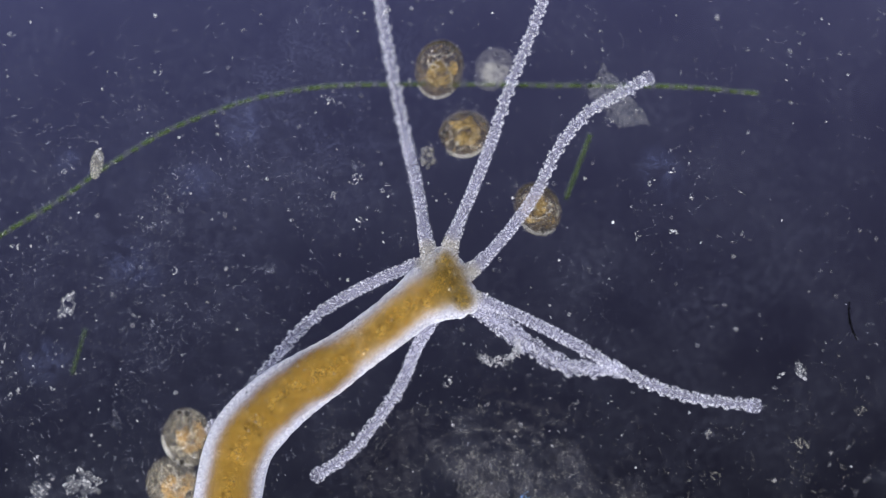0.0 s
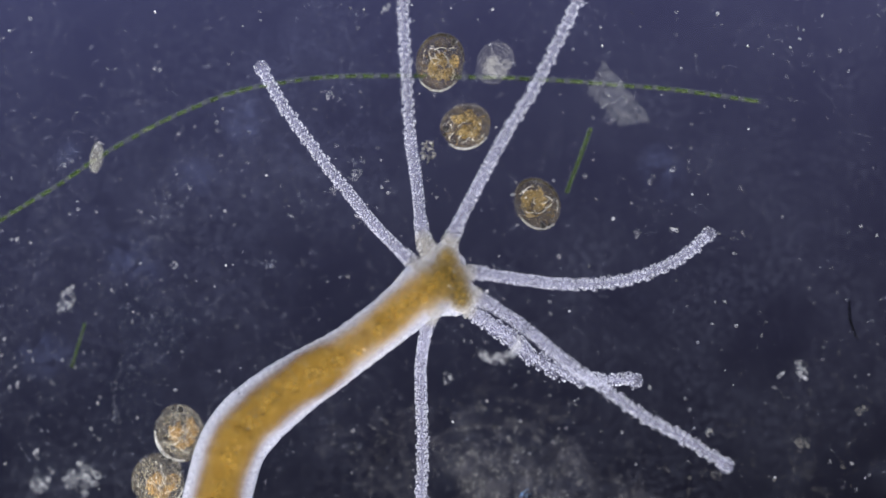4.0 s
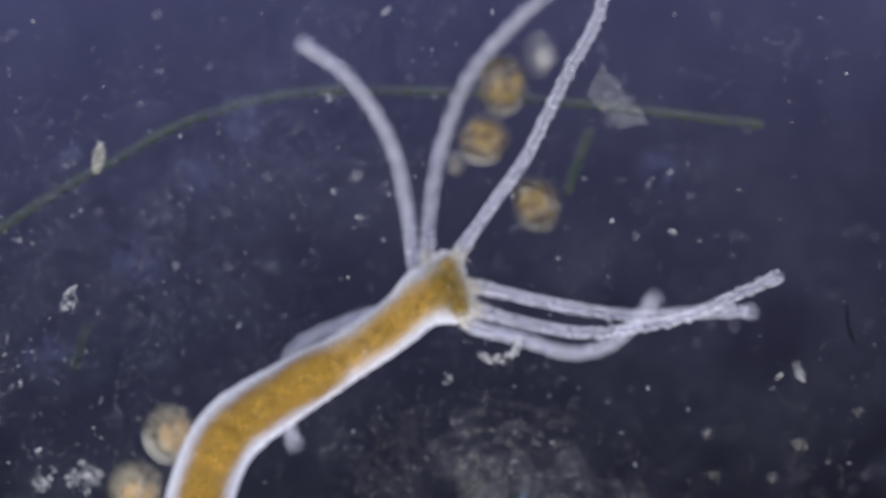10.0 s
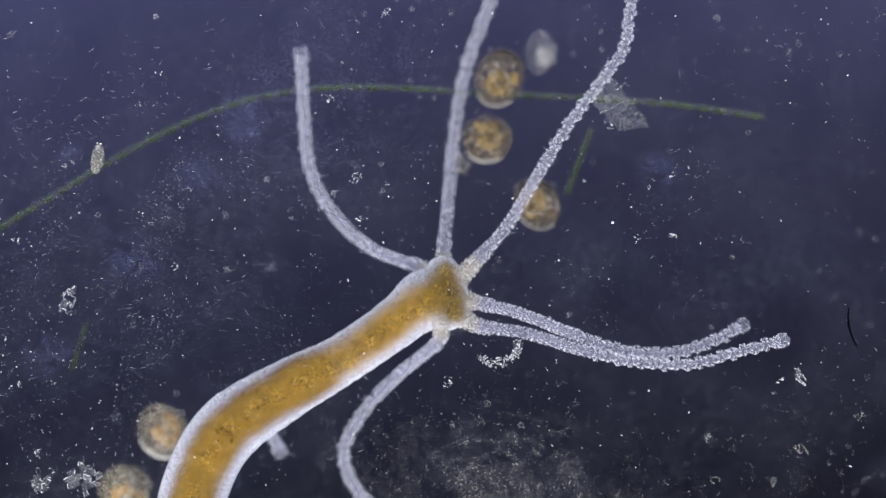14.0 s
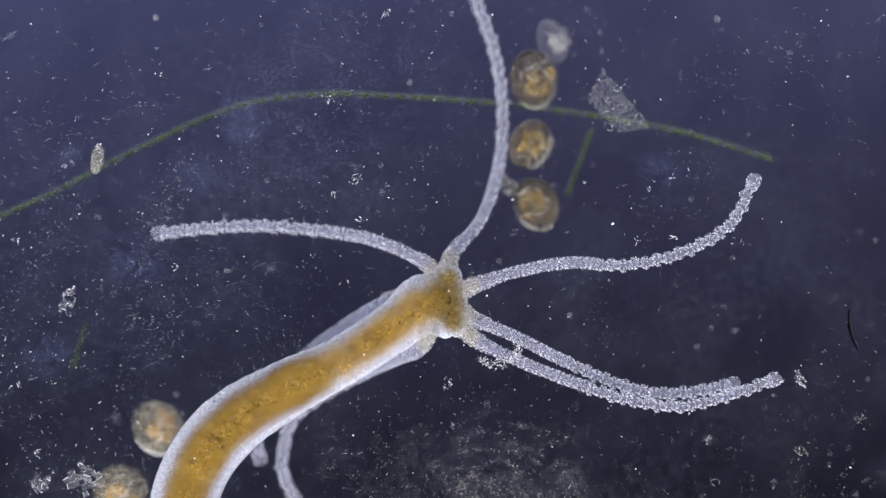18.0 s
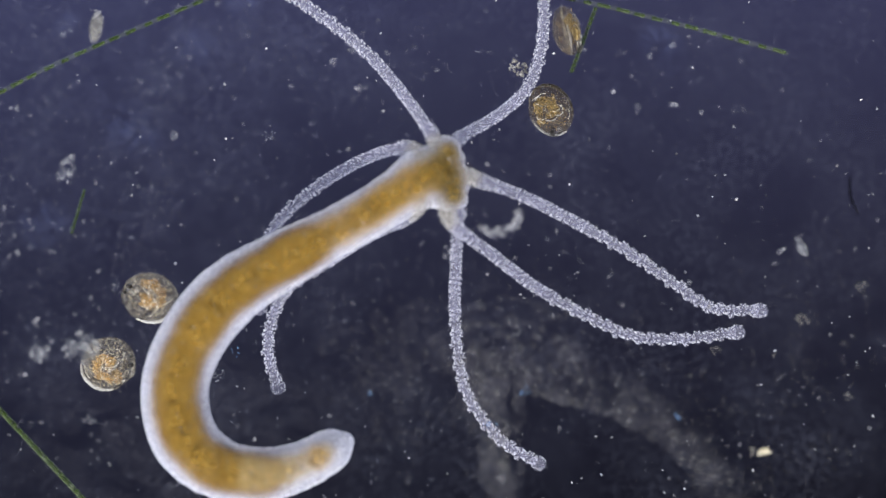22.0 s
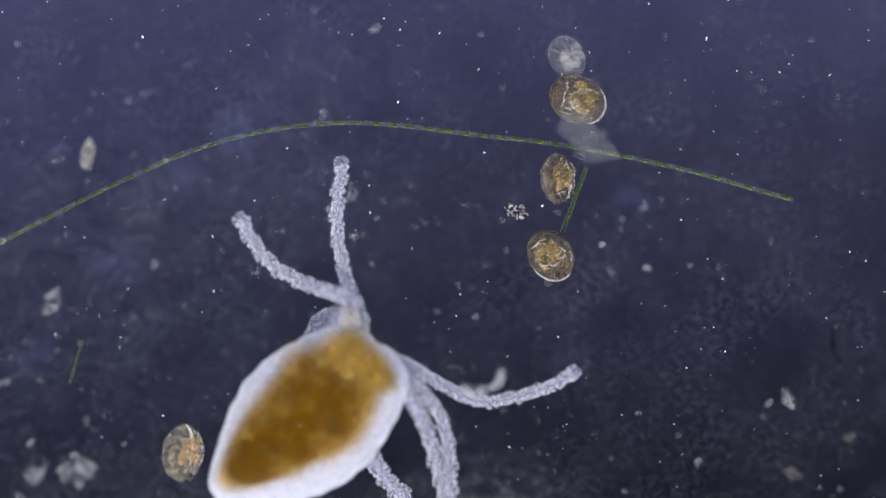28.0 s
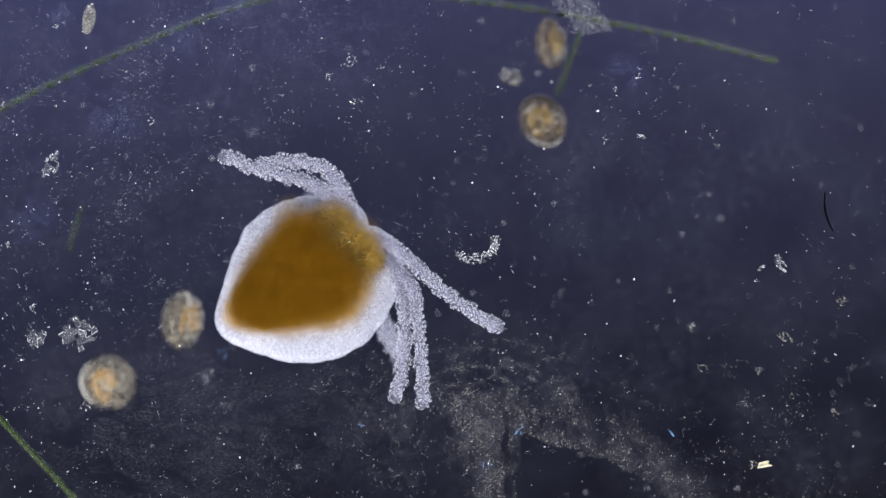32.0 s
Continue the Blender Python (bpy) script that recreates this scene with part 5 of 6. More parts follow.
    at(swing_c, 11, 802, 493, 820, 457, 880, 362, 930, 282, 970, 212, 1015, 132, 1050, 72, 1075, 2, 1085, -28)
    at(swing_c, 12, 809, 491, 830, 457, 880, 382, 935, 292, 985, 212, 1030, 132, 1065, 72, 1082, 2, 1090, -38)
    at(swing_c, 13, 815, 493, 840, 462, 890, 392, 950, 302, 1000, 222, 1050, 142, 1090, 82, 1115, 12, 1125, -28)
    at(swing_c, 14, 812, 505, 840, 477, 896, 414, 951, 324, 1006, 234, 1066, 154, 1106, 94, 1115, 32, 1125, -18)
    at(swing_c, 16.5, 808, 521, 840, 497, 906, 424, 966, 324, 1026, 254, 1076, 194, 1121, 134, 1138, 52)
    at(swing_c, 17, 807, 524, 840, 502, 906, 434, 976, 364, 1036, 284, 1096, 214, 1136, 144, 1138, 60)
    at(swing_c, 17.5, 807, 525, 840, 502, 920, 462, 1010, 412, 1100, 362, 1170, 312, 1220, 242, 1236, 188)
    at(swing_c, 18, 806, 533, 840, 517, 920, 492, 1010, 477, 1100, 482, 1200, 462, 1290, 412, 1335, 332)
    at(swing_c, 18.5, 807, 530, 840, 507, 920, 502, 1020, 517, 1120, 537, 1220, 542, 1310, 522, 1360, 472)
    at(swing_c, 19, 802, 545, 835, 537, 930, 532, 1030, 557, 1130, 607, 1230, 632, 1310, 627, 1380, 587)
    at(swing_c, 20, 802, 549, 835, 540, 920, 555, 1010, 595, 1100, 660, 1180, 715, 1260, 750, 1355, 733)
    at(swing_c, 21, 803, 554, 835, 556, 920, 584, 1010, 644, 1100, 709, 1180, 769, 1260, 814, 1345, 811)
    at(swing_c, 22, 802, 555, 835, 559, 930, 594, 1020, 639, 1110, 689, 1190, 744, 1260, 789, 1345, 794)
    at(swing_c, 23, 802, 553, 840, 556, 930, 584, 1030, 619, 1130, 644, 1220, 684, 1290, 702, 1365, 702)
    at(swing_c, 24, 795, 548, 835, 545, 930, 570, 1030, 595, 1130, 615, 1210, 630, 1280, 635, 1355, 620)
    at(swing_c, 25, 778, 551, 815, 540, 900, 565, 1000, 585, 1100, 590, 1200, 580, 1250, 568, 1300, 543)
    at(swing_c, 25.5, 745, 557, 780, 545, 860, 575, 960, 590, 1060, 590, 1140, 580, 1190, 558, 1235, 530)
    at(swing_c, 27.5, 680, 616, 720, 620, 790, 640, 860, 662, 940, 658, 1000, 635, 1042, 605)
    at(swing_c, 28, 670, 623, 710, 617, 780, 657, 850, 687, 920, 677, 980, 657, 1015, 637)
    at(swing_c, 29, 653, 642, 690, 628, 760, 678, 830, 708, 900, 718, 970, 705)
    at(swing_c, 30, 650, 643, 690, 638, 760, 688, 820, 728, 870, 753, 925, 758)
    at(swing_c, 31, 650, 643, 690, 643, 750, 683, 800, 733, 850, 773, 895, 783)
    at(swing_c, 32, 642, 640, 680, 639, 740, 689, 790, 734, 840, 769, 878, 794)
    swing_d = []
    at(swing_d, 0, 811, 491, 845, 470, 900, 410, 950, 340, 990, 260, 1040, 200, 1090, 170, 1145, 140)
    at(swing_d, 1, 809, 498, 845, 481, 900, 436, 950, 371, 990, 291, 1040, 226, 1090, 181, 1135, 146)
    at(swing_d, 2, 808, 502, 845, 487, 910, 452, 970, 382, 1010, 322, 1050, 262, 1090, 212, 1125, 162)
    at(swing_d, 3, 805, 505, 840, 492, 920, 482, 1010, 442, 1080, 392, 1130, 342, 1165, 287, 1187, 244)
    at(swing_d, 3.5, 805, 505, 840, 492, 930, 492, 1010, 482, 1090, 452, 1150, 412, 1195, 362, 1220, 312)
    at(swing_d, 4.5, 805, 508, 840, 497, 930, 522, 1030, 552, 1120, 572, 1200, 572, 1270, 552)
    at(swing_d, 5.5, 805, 506, 840, 492, 920, 522, 1000, 572, 1080, 617, 1140, 657, 1200, 687, 1270, 697)
    at(swing_d, 6, 805, 508, 840, 497, 920, 527, 1000, 572, 1080, 622, 1150, 672, 1210, 707, 1262, 724)
    at(swing_d, 7, 805, 511, 840, 502, 920, 527, 1000, 552, 1080, 592, 1150, 637, 1220, 677, 1280, 700)
    at(swing_d, 8, 806, 515, 840, 507, 930, 522, 1020, 552, 1110, 582, 1190, 622, 1250, 652, 1298, 672)
    at(swing_d, 9, 810, 524, 850, 527, 940, 547, 1040, 557, 1130, 572, 1220, 592, 1280, 609, 1330, 617)
    at(swing_d, 10, 811, 523, 850, 522, 940, 542, 1040, 562, 1130, 572, 1220, 567, 1280, 565, 1330, 565)
    at(swing_d, 11, 811, 526, 850, 527, 930, 552, 1020, 577, 1110, 587, 1200, 582, 1270, 567, 1325, 552)
    at(swing_d, 12, 811, 529, 850, 532, 930, 562, 1020, 587, 1110, 597, 1200, 587, 1260, 562, 1318, 542)
    at(swing_d, 13, 811, 532, 850, 537, 930, 562, 1010, 592, 1100, 612, 1190, 612, 1260, 587, 1315, 557)
    at(swing_d, 14, 807, 537, 840, 547, 920, 567, 1010, 602, 1100, 632, 1190, 637, 1260, 617, 1315, 589)
    at(swing_d, 16.5, 806, 547, 840, 562, 920, 582, 1010, 612, 1100, 632, 1180, 647, 1250, 644, 1308, 634)
    at(swing_d, 17, 806, 552, 840, 572, 920, 592, 1010, 622, 1090, 647, 1170, 662, 1240, 657, 1305, 644)
    at(swing_d, 18, 806, 556, 840, 577, 920, 612, 1000, 652, 1080, 687, 1150, 707, 1220, 707, 1298, 692)
    at(swing_d, 19, 800, 564, 830, 587, 910, 637, 990, 692, 1070, 737, 1150, 762, 1220, 755, 1290, 742)
    at(swing_d, 20, 799, 564, 825, 580, 890, 670, 960, 740, 1030, 785, 1100, 805, 1170, 805, 1245, 790)
    at(swing_d, 20.5, 799, 557, 825, 562, 870, 642, 920, 732, 1000, 782, 1070, 812, 1140, 827, 1204, 808)
    at(swing_d, 21, 797, 566, 820, 589, 840, 674, 870, 774, 920, 844, 980, 909, 1060, 929, 1145, 924)
    at(swing_d, 21.5, 795, 566, 815, 589, 830, 684, 860, 784, 900, 864, 950, 924, 1010, 964, 1080, 980)
    at(swing_d, 22, 793, 566, 812, 589, 808, 684, 805, 804, 820, 924, 860, 994, 900, 1034, 953, 1064)
    at(swing_d, 22.5, 792, 566, 812, 589, 805, 679, 800, 779, 800, 879, 815, 969, 835, 1019, 852, 1067)
    at(swing_d, 23, 794, 578, 812, 614, 810, 684, 795, 764, 775, 844, 762, 924, 755, 974)
    at(swing_d, 24, 795, 579, 820, 610, 815, 690, 795, 760, 780, 830, 770, 890)
    at(swing_d, 25, 778, 576, 810, 600, 825, 670, 820, 750, 805, 830, 800, 900)
    at(swing_d, 25.5, 746, 579, 780, 600, 825, 680, 830, 750, 828, 830, 825, 900)
    at(swing_d, 27.5, 682, 627, 720, 640, 760, 670, 790, 720, 800, 780, 800, 840, 798, 890)
    at(swing_d, 28, 665, 633, 705, 637, 745, 667, 780, 717, 795, 777, 798, 837, 795, 877)
    at(swing_d, 29, 672, 665, 710, 678, 750, 728, 770, 798, 790, 868, 820, 938)
    at(swing_d, 30, 669, 671, 705, 688, 735, 728, 755, 798, 770, 868, 790, 923)
    at(swing_d, 31, 665, 668, 700, 688, 720, 738, 735, 818, 740, 878, 750, 928)
    at(swing_d, 32, 662, 671, 695, 694, 712, 744, 715, 804, 712, 864, 700, 916)
    swing_e = []
    at(swing_e, 0, 807, 517, 845, 530, 920, 560, 1000, 600, 1080, 645, 1150, 680, 1230, 705, 1335, 718)
    at(swing_e, 1, 807, 519, 845, 531, 920, 571, 1000, 621, 1070, 681, 1140, 731, 1220, 766, 1305, 796)
    at(swing_e, 2, 808, 522, 845, 537, 920, 582, 1000, 642, 1070, 692, 1140, 742, 1210, 787, 1285, 830)
    at(swing_e, 3, 808, 523, 845, 537, 920, 587, 1000, 652, 1070, 702, 1140, 752, 1210, 797, 1280, 840)
    at(swing_e, 5.5, 808, 526, 845, 542, 920, 582, 1000, 632, 1080, 682, 1150, 722, 1230, 757, 1310, 802)
    at(swing_e, 6, 809, 529, 845, 547, 920, 582, 1000, 617, 1080, 657, 1150, 697, 1240, 742, 1325, 782)
    at(swing_e, 7, 807, 525, 845, 537, 920, 557, 1000, 587, 1080, 612, 1150, 642, 1250, 682, 1365, 714)
    at(swing_e, 8, 814, 534, 850, 552, 940, 572, 1030, 587, 1120, 592, 1210, 600, 1300, 607, 1390, 624)
    at(swing_e, 9, 816, 541, 850, 562, 940, 582, 1040, 587, 1130, 587, 1220, 577, 1300, 557, 1395, 539)
    at(swing_e, 10, 816, 541, 850, 562, 940, 587, 1040, 602, 1130, 592, 1220, 572, 1300, 537, 1375, 504)
    at(swing_e, 11, 814, 539, 850, 557, 940, 592, 1030, 607, 1120, 612, 1210, 592, 1290, 557, 1358, 507)
    at(swing_e, 12, 816, 545, 850, 567, 930, 592, 1020, 612, 1110, 617, 1200, 612, 1280, 587, 1365, 530)
    at(swing_e, 13, 817, 549, 850, 572, 930, 602, 1020, 627, 1110, 642, 1210, 637, 1300, 612, 1382, 577)
    at(swing_e, 14, 812, 558, 840, 587, 930, 602, 1030, 632, 1120, 652, 1220, 657, 1300, 637, 1385, 615)
    at(swing_e, 16.5, 813, 568, 840, 597, 930, 612, 1030, 632, 1120, 657, 1210, 677, 1300, 667, 1385, 660)
    at(swing_e, 17, 814, 572, 840, 602, 930, 622, 1030, 647, 1120, 672, 1220, 692, 1300, 680, 1385, 669)
    at(swing_e, 18, 815, 581, 840, 612, 920, 652, 1010, 687, 1100, 717, 1200, 732, 1290, 712, 1370, 684)
    at(swing_e, 19, 790, 578, 800, 617, 880, 667, 970, 717, 1060, 757, 1150, 774, 1240, 762, 1350, 725)
    at(swing_e, 20, 790, 581, 800, 620, 870, 670, 950, 740, 1040, 805, 1130, 840, 1220, 825, 1315, 790)
    at(swing_e, 21, 792, 600, 800, 639, 870, 689, 950, 744, 1040, 804, 1120, 844, 1210, 856, 1315, 848)
    at(swing_e, 22, 792, 600, 800, 639, 870, 694, 950, 754, 1040, 804, 1120, 839, 1210, 844, 1305, 832)
    at(swing_e, 23, 799, 597, 815, 634, 870, 684, 950, 754, 1030, 814, 1110, 854, 1200, 854, 1285, 839)
    at(swing_e, 24, 804, 589, 830, 620, 880, 690, 950, 750, 1020, 810, 1080, 850, 1150, 865)
    at(swing_e, 25, 781, 582, 810, 610, 860, 690, 910, 760, 950, 820, 990, 880)
    at(swing_e, 25.5, 759, 594, 790, 620, 835, 690, 870, 770, 895, 840, 915, 890)
    at(swing_e, 27.5, 703, 656, 735, 680, 765, 740, 780, 800, 790, 860, 790, 900)
    at(swing_e, 28, 686, 659, 722, 677, 755, 737, 772, 797, 785, 847, 788, 887)
    at(swing_e, 29, 674, 671, 710, 688, 735, 748, 760, 818, 775, 878, 778, 928)
    at(swing_e, 30, 664, 670, 700, 688, 735, 738, 750, 808, 758, 878, 760, 926)
    at(swing_e, 31, 665, 668, 700, 688, 740, 738, 748, 808, 752, 878, 755, 928)
    at(swing_e, 32, 656, 663, 690, 684, 730, 724, 740, 794, 745, 854, 750, 926)
    swing_f = []
    at(swing_f, 0, 816, 529, 850, 550, 900, 585, 950, 620, 1010, 650, 1095, 655)
    at(swing_f, 1, 814, 536, 845, 561, 900, 596, 950, 636, 1020, 671, 1100, 671)
    at(swing_f, 2, 816, 544, 845, 572, 900, 607, 960, 652, 1030, 682, 1110, 684)
    at(swing_f, 3, 816, 544, 845, 572, 900, 612, 960, 657, 1040, 687, 1120, 689)
    at(swing_f, 5.5, 816, 545, 845, 572, 900, 602, 970, 652, 1040, 672, 1150, 662)
    at(swing_f, 6, 810, 540, 840, 567, 910, 607, 980, 647, 1060, 664, 1168, 649)
    at(swing_f, 7, 814, 552, 840, 582, 910, 602, 980, 627, 1060, 632, 1120, 617, 1185, 592)
    at(swing_f, 8, 815, 556, 840, 587, 920, 602, 1000, 617, 1070, 617, 1130, 592, 1185, 552)
    at(swing_f, 9, 816, 560, 840, 592, 920, 607, 1000, 624, 1070, 617, 1130, 587, 1175, 537)
    at(swing_f, 10, 815, 560, 840, 592, 920, 612, 1000, 637, 1060, 632, 1110, 602, 1160, 542)
    at(swing_f, 11, 808, 558, 830, 592, 900, 612, 960, 652, 1030, 667, 1090, 637, 1155, 577)
    at(swing_f, 11.5, 792, 553, 800, 592, 850, 632, 910, 677, 980, 692, 1050, 677, 1128, 612)
    at(swing_f, 12, 792, 553, 800, 592, 850, 642, 900, 702, 950, 747, 1020, 747, 1080, 727, 1125, 692)
    at(swing_f, 13, 789, 562, 790, 602, 785, 662, 780, 732, 790, 802, 830, 862, 890, 884, 950, 882)
    at(swing_f, 13.5, 786, 562, 785, 602, 745, 652, 710, 712, 690, 772, 690, 832, 710, 882, 740, 922)
    at(swing_f, 14, 780, 577, 775, 617, 710, 672, 650, 732, 610, 802, 615, 852, 640, 892, 680, 932)
    at(swing_f, 16.5, 771, 584, 760, 622, 690, 652, 600, 712, 540, 762, 515, 822, 520, 892, 535, 942)
    at(swing_f, 17, 764, 590, 750, 627, 680, 662, 600, 712, 535, 762, 515, 822, 515, 872, 530, 912)
    at(swing_f, 18, 758, 596, 740, 632, 670, 662, 590, 702, 520, 752, 500, 812, 500, 852, 520, 897)
    at(swing_f, 19, 759, 592, 740, 627, 680, 657, 600, 687, 520, 737, 480, 777, 480, 827, 500, 887)
    at(swing_f, 20, 755, 589, 730, 620, 660, 650, 580, 690, 500, 740, 475, 780, 475, 830, 495, 885)
    at(swing_f, 21, 754, 592, 730, 624, 660, 654, 580, 694, 500, 744, 475, 794, 465, 844, 485, 906)
    at(swing_f, 22, 745, 598, 720, 629, 650, 664, 570, 714, 510, 754, 480, 814, 475, 874, 492, 929)
    at(swing_f, 23, 752, 591, 730, 624, 670, 674, 590, 734, 530, 784, 505, 834, 495, 884, 505, 934)
    at(swing_f, 24, 748, 594, 730, 630, 660, 690, 590, 750, 555, 790, 540, 840, 540, 880)
    at(swing_f, 25, 749, 591, 740, 630, 670, 690, 610, 750, 580, 800, 575, 840, 575, 880)
    at(swing_f, 25.5, 727, 600, 730, 640, 690, 690, 640, 750, 610, 800, 600, 850, 600, 890)
    at(swing_f, 27.5, 654, 670, 660, 710, 655, 750, 660, 790, 685, 830, 710, 860)
    at(swing_f, 28, 642, 698, 650, 737, 650, 767, 665, 797, 690, 832, 720, 857)
    at(swing_f, 29, 636, 698, 640, 738, 660, 768, 680, 798, 705, 828, 735, 858)
    at(swing_f, 30, 637, 700, 650, 738, 670, 778, 690, 813, 710, 838, 730, 848)
    at(swing_f, 31, 645, 701, 660, 738, 680, 778, 695, 808, 710, 833, 725, 843)
    at(swing_f, 32, 638, 706, 650, 744, 670, 774, 685, 804, 700, 829, 710, 844)
    swing_g = []
    at(swing_g, 0, 773, 537, 760, 575, 735, 620, 710, 680, 670, 740, 620, 800, 562, 842)
    at(swing_g, 1, 771, 553, 760, 591, 740, 641, 720, 711, 690, 791, 650, 851, 612, 881)
    at(swing_g, 2, 768, 554, 755, 592, 745, 652, 735, 732, 725, 812, 700, 872, 670, 902)
    at(swing_g, 3, 768, 554, 755, 592, 748, 662, 750, 742, 750, 822, 745, 902, 745, 942)
    at(swing_g, 5.5, 766, 555, 750, 592, 720, 652, 710, 732, 712, 812, 740, 882, 770, 932)
    at(swing_g, 6, 758, 566, 740, 602, 700, 652, 680, 712, 675, 792, 690, 852, 730, 902)
    at(swing_g, 6.5, 755, 567, 735, 602, 670, 632, 630, 672, 615, 732, 625, 802, 676, 882)
    at(swing_g, 7, 748, 554, 720, 582, 650, 612, 580, 672, 555, 732, 558, 802, 590, 862)
    at(swing_g, 8, 729, 530, 690, 537, 620, 567, 555, 612, 520, 672, 515, 742, 535, 807)
    at(swing_g, 9, 729, 534, 690, 542, 620, 567, 540, 612, 510, 662, 505, 722, 525, 797)
    at(swing_g, 11, 717, 556, 680, 572, 600, 602, 530, 627, 495, 672, 490, 732, 515, 802)
    at(swing_g, 13, 717, 557, 680, 572, 600, 602, 530, 627, 490, 672, 475, 732, 505, 812)
    at(swing_g, 14, 725, 563, 690, 582, 600, 622, 530, 652, 480, 702, 465, 752, 495, 812)
    at(swing_g, 17, 730, 546, 690, 552, 620, 602, 540, 652, 480, 702, 450, 762, 455, 827)
    at(swing_g, 18, 730, 543, 690, 542, 620, 582, 540, 642, 480, 702, 450, 762, 458, 824)
    at(swing_g, 19, 738, 535, 700, 522, 630, 557, 560, 597, 510, 647, 470, 717, 455, 807)
    at(swing_g, 20, 748, 532, 715, 510, 640, 535, 570, 580, 500, 635, 460, 720, 450, 800)
    at(swing_g, 21, 752, 530, 720, 506, 640, 529, 560, 574, 500, 634, 455, 714, 445, 794)
    at(swing_g, 22, 752, 530, 720, 506, 650, 524, 570, 569, 495, 634, 455, 714, 460, 789)
    at(swing_g, 23, 746, 524, 715, 499, 650, 519, 570, 574, 515, 644, 480, 714, 480, 794)
    at(swing_g, 24, 733, 523, 700, 500, 630, 525, 570, 580, 540, 640, 530, 710, 540, 770)
    at(swing_g, 25, 728, 529, 700, 500, 640, 515, 590, 550, 560, 600, 560, 670, 570, 730)
    at(swing_g, 25.5, 704, 537, 680, 505, 620, 515, 580, 550, 565, 600, 570, 650, 590, 700)
    at(swing_g, 27.5, 633, 578, 620, 540, 580, 535, 560, 555, 550, 590, 555, 630)
    at(swing_g, 28, 612, 575, 600, 537, 575, 542, 560, 557, 555, 587, 560, 617)
    at(swing_g, 29, 603, 576, 590, 538, 565, 543, 550, 553, 545, 578, 545, 608)
    at(swing_g, 31, 604, 591, 590, 553, 565, 558, 550, 573, 545, 598, 545, 628)
    at(swing_g, 32, 602, 590, 590, 552, 565, 557, 550, 572, 545, 597, 545, 627)
    bending = []
    at(bending, 0, 825, 490, 760, 520, 680, 580, 590, 645, 500, 705, 430, 780, 405, 870, 400, 960, 430, 1050, 500, 1100, 570, 1085, 620, 1050)
    at(bending, 3, 825, 497, 760, 522, 690, 577, 600, 642, 500, 707, 420, 782, 392, 872, 380, 962, 410, 1062, 480, 1112, 560, 1097, 615, 1052)
    at(bending, 6, 825, 502, 760, 522, 690, 582, 600, 649, 512, 706, 440, 768, 396, 842, 370, 944, 393, 1054, 466, 1104, 556, 1094, 616, 1049)
    at(bending, 9, 825, 512, 765, 527, 690, 592, 600, 652, 506, 709, 416, 774, 371, 854, 351, 954, 381, 1054, 461, 1104, 551, 1094, 611, 1049)
    at(bending, 13, 820, 522, 770, 532, 690, 592, 600, 652, 500, 707, 405, 772, 355, 852, 335, 952, 365, 1052, 445, 1102, 540, 1092, 605, 1047)
    at(bending, 17, 820, 542, 765, 537, 690, 592, 600, 652, 500, 702, 400, 767, 345, 852, 325, 942, 350, 1052, 430, 1107, 530, 1092, 600, 1047)
    at(bending, 18.5, 820, 547, 767, 545, 693, 597, 604, 653, 505, 704, 410, 765, 345, 845, 320, 934, 334, 1033, 400, 1092, 490, 1097, 615, 1011)
    at(bending, 19, 820, 552, 762, 550, 693, 597, 604, 653, 505, 704, 410, 765, 345, 845, 320, 934, 334, 1033, 400, 1092, 490, 1097, 615, 1011)
    at(bending, 20, 820, 560, 762, 552, 693, 589, 604, 641, 504, 692, 410, 743, 340, 818, 310, 908, 319, 1017, 370, 1075, 460, 1085, 540, 1065, 620, 1014)
    at(bending, 21, 825, 549, 761, 554, 681, 604, 601, 645, 500, 695, 411, 745, 341, 815, 306, 905, 315, 1005, 370, 1074, 450, 1089, 530, 1074, 620, 1023)
    at(bending, 22, 820, 549, 761, 554, 681, 604, 601, 650, 500, 705, 411, 760, 346, 835, 311, 925, 325, 1015, 380, 1069, 455, 1084, 530, 1069, 615, 1023)
    at(bending, 23, 815, 544, 760, 554, 690, 609, 600, 669, 500, 729, 420, 794, 370, 874, 350, 964, 365, 1034, 420, 1074, 500, 1084, 570, 1064, 630, 1018)
    at(bending, 24, 800, 550, 755, 550, 690, 610, 600, 680, 500, 750, 430, 820, 400, 900, 410, 970, 450, 1020, 510, 1035, 570, 1025)
    at(bending, 25, 785, 555, 740, 560, 665, 626, 582, 692, 502, 762, 442, 832, 422, 892, 432, 942, 472, 972, 512, 982, 552, 972)
    at(bending, 25.5, 750, 555, 710, 570, 640, 640, 560, 710, 490, 780, 450, 840, 430, 890, 440, 930, 460, 950)
    at(bending, 26.5, 718, 584, 668, 614, 598, 674, 518, 754, 448, 824, 418, 874)
    at(bending, 27.5, 688, 586, 634, 637, 578, 685, 522, 732, 463, 777, 404, 820)
    at(bending, 28, 670, 601, 618, 653, 565, 702, 510, 750, 454, 795, 397, 839)
    at(bending, 29, 664, 626, 612, 667, 558, 705, 503, 741, 446, 774, 388, 804)
    at(bending, 30, 655, 629, 608, 670, 559, 708, 509, 743, 455, 774, 401, 802)
    at(bending, 31.5, 660, 627, 613, 668, 564, 705, 514, 739, 460, 770, 406, 798)
    at(bending, 32, 653, 629, 607, 667, 560, 702, 511, 734, 459, 762, 406, 787)
    strand_drift = []
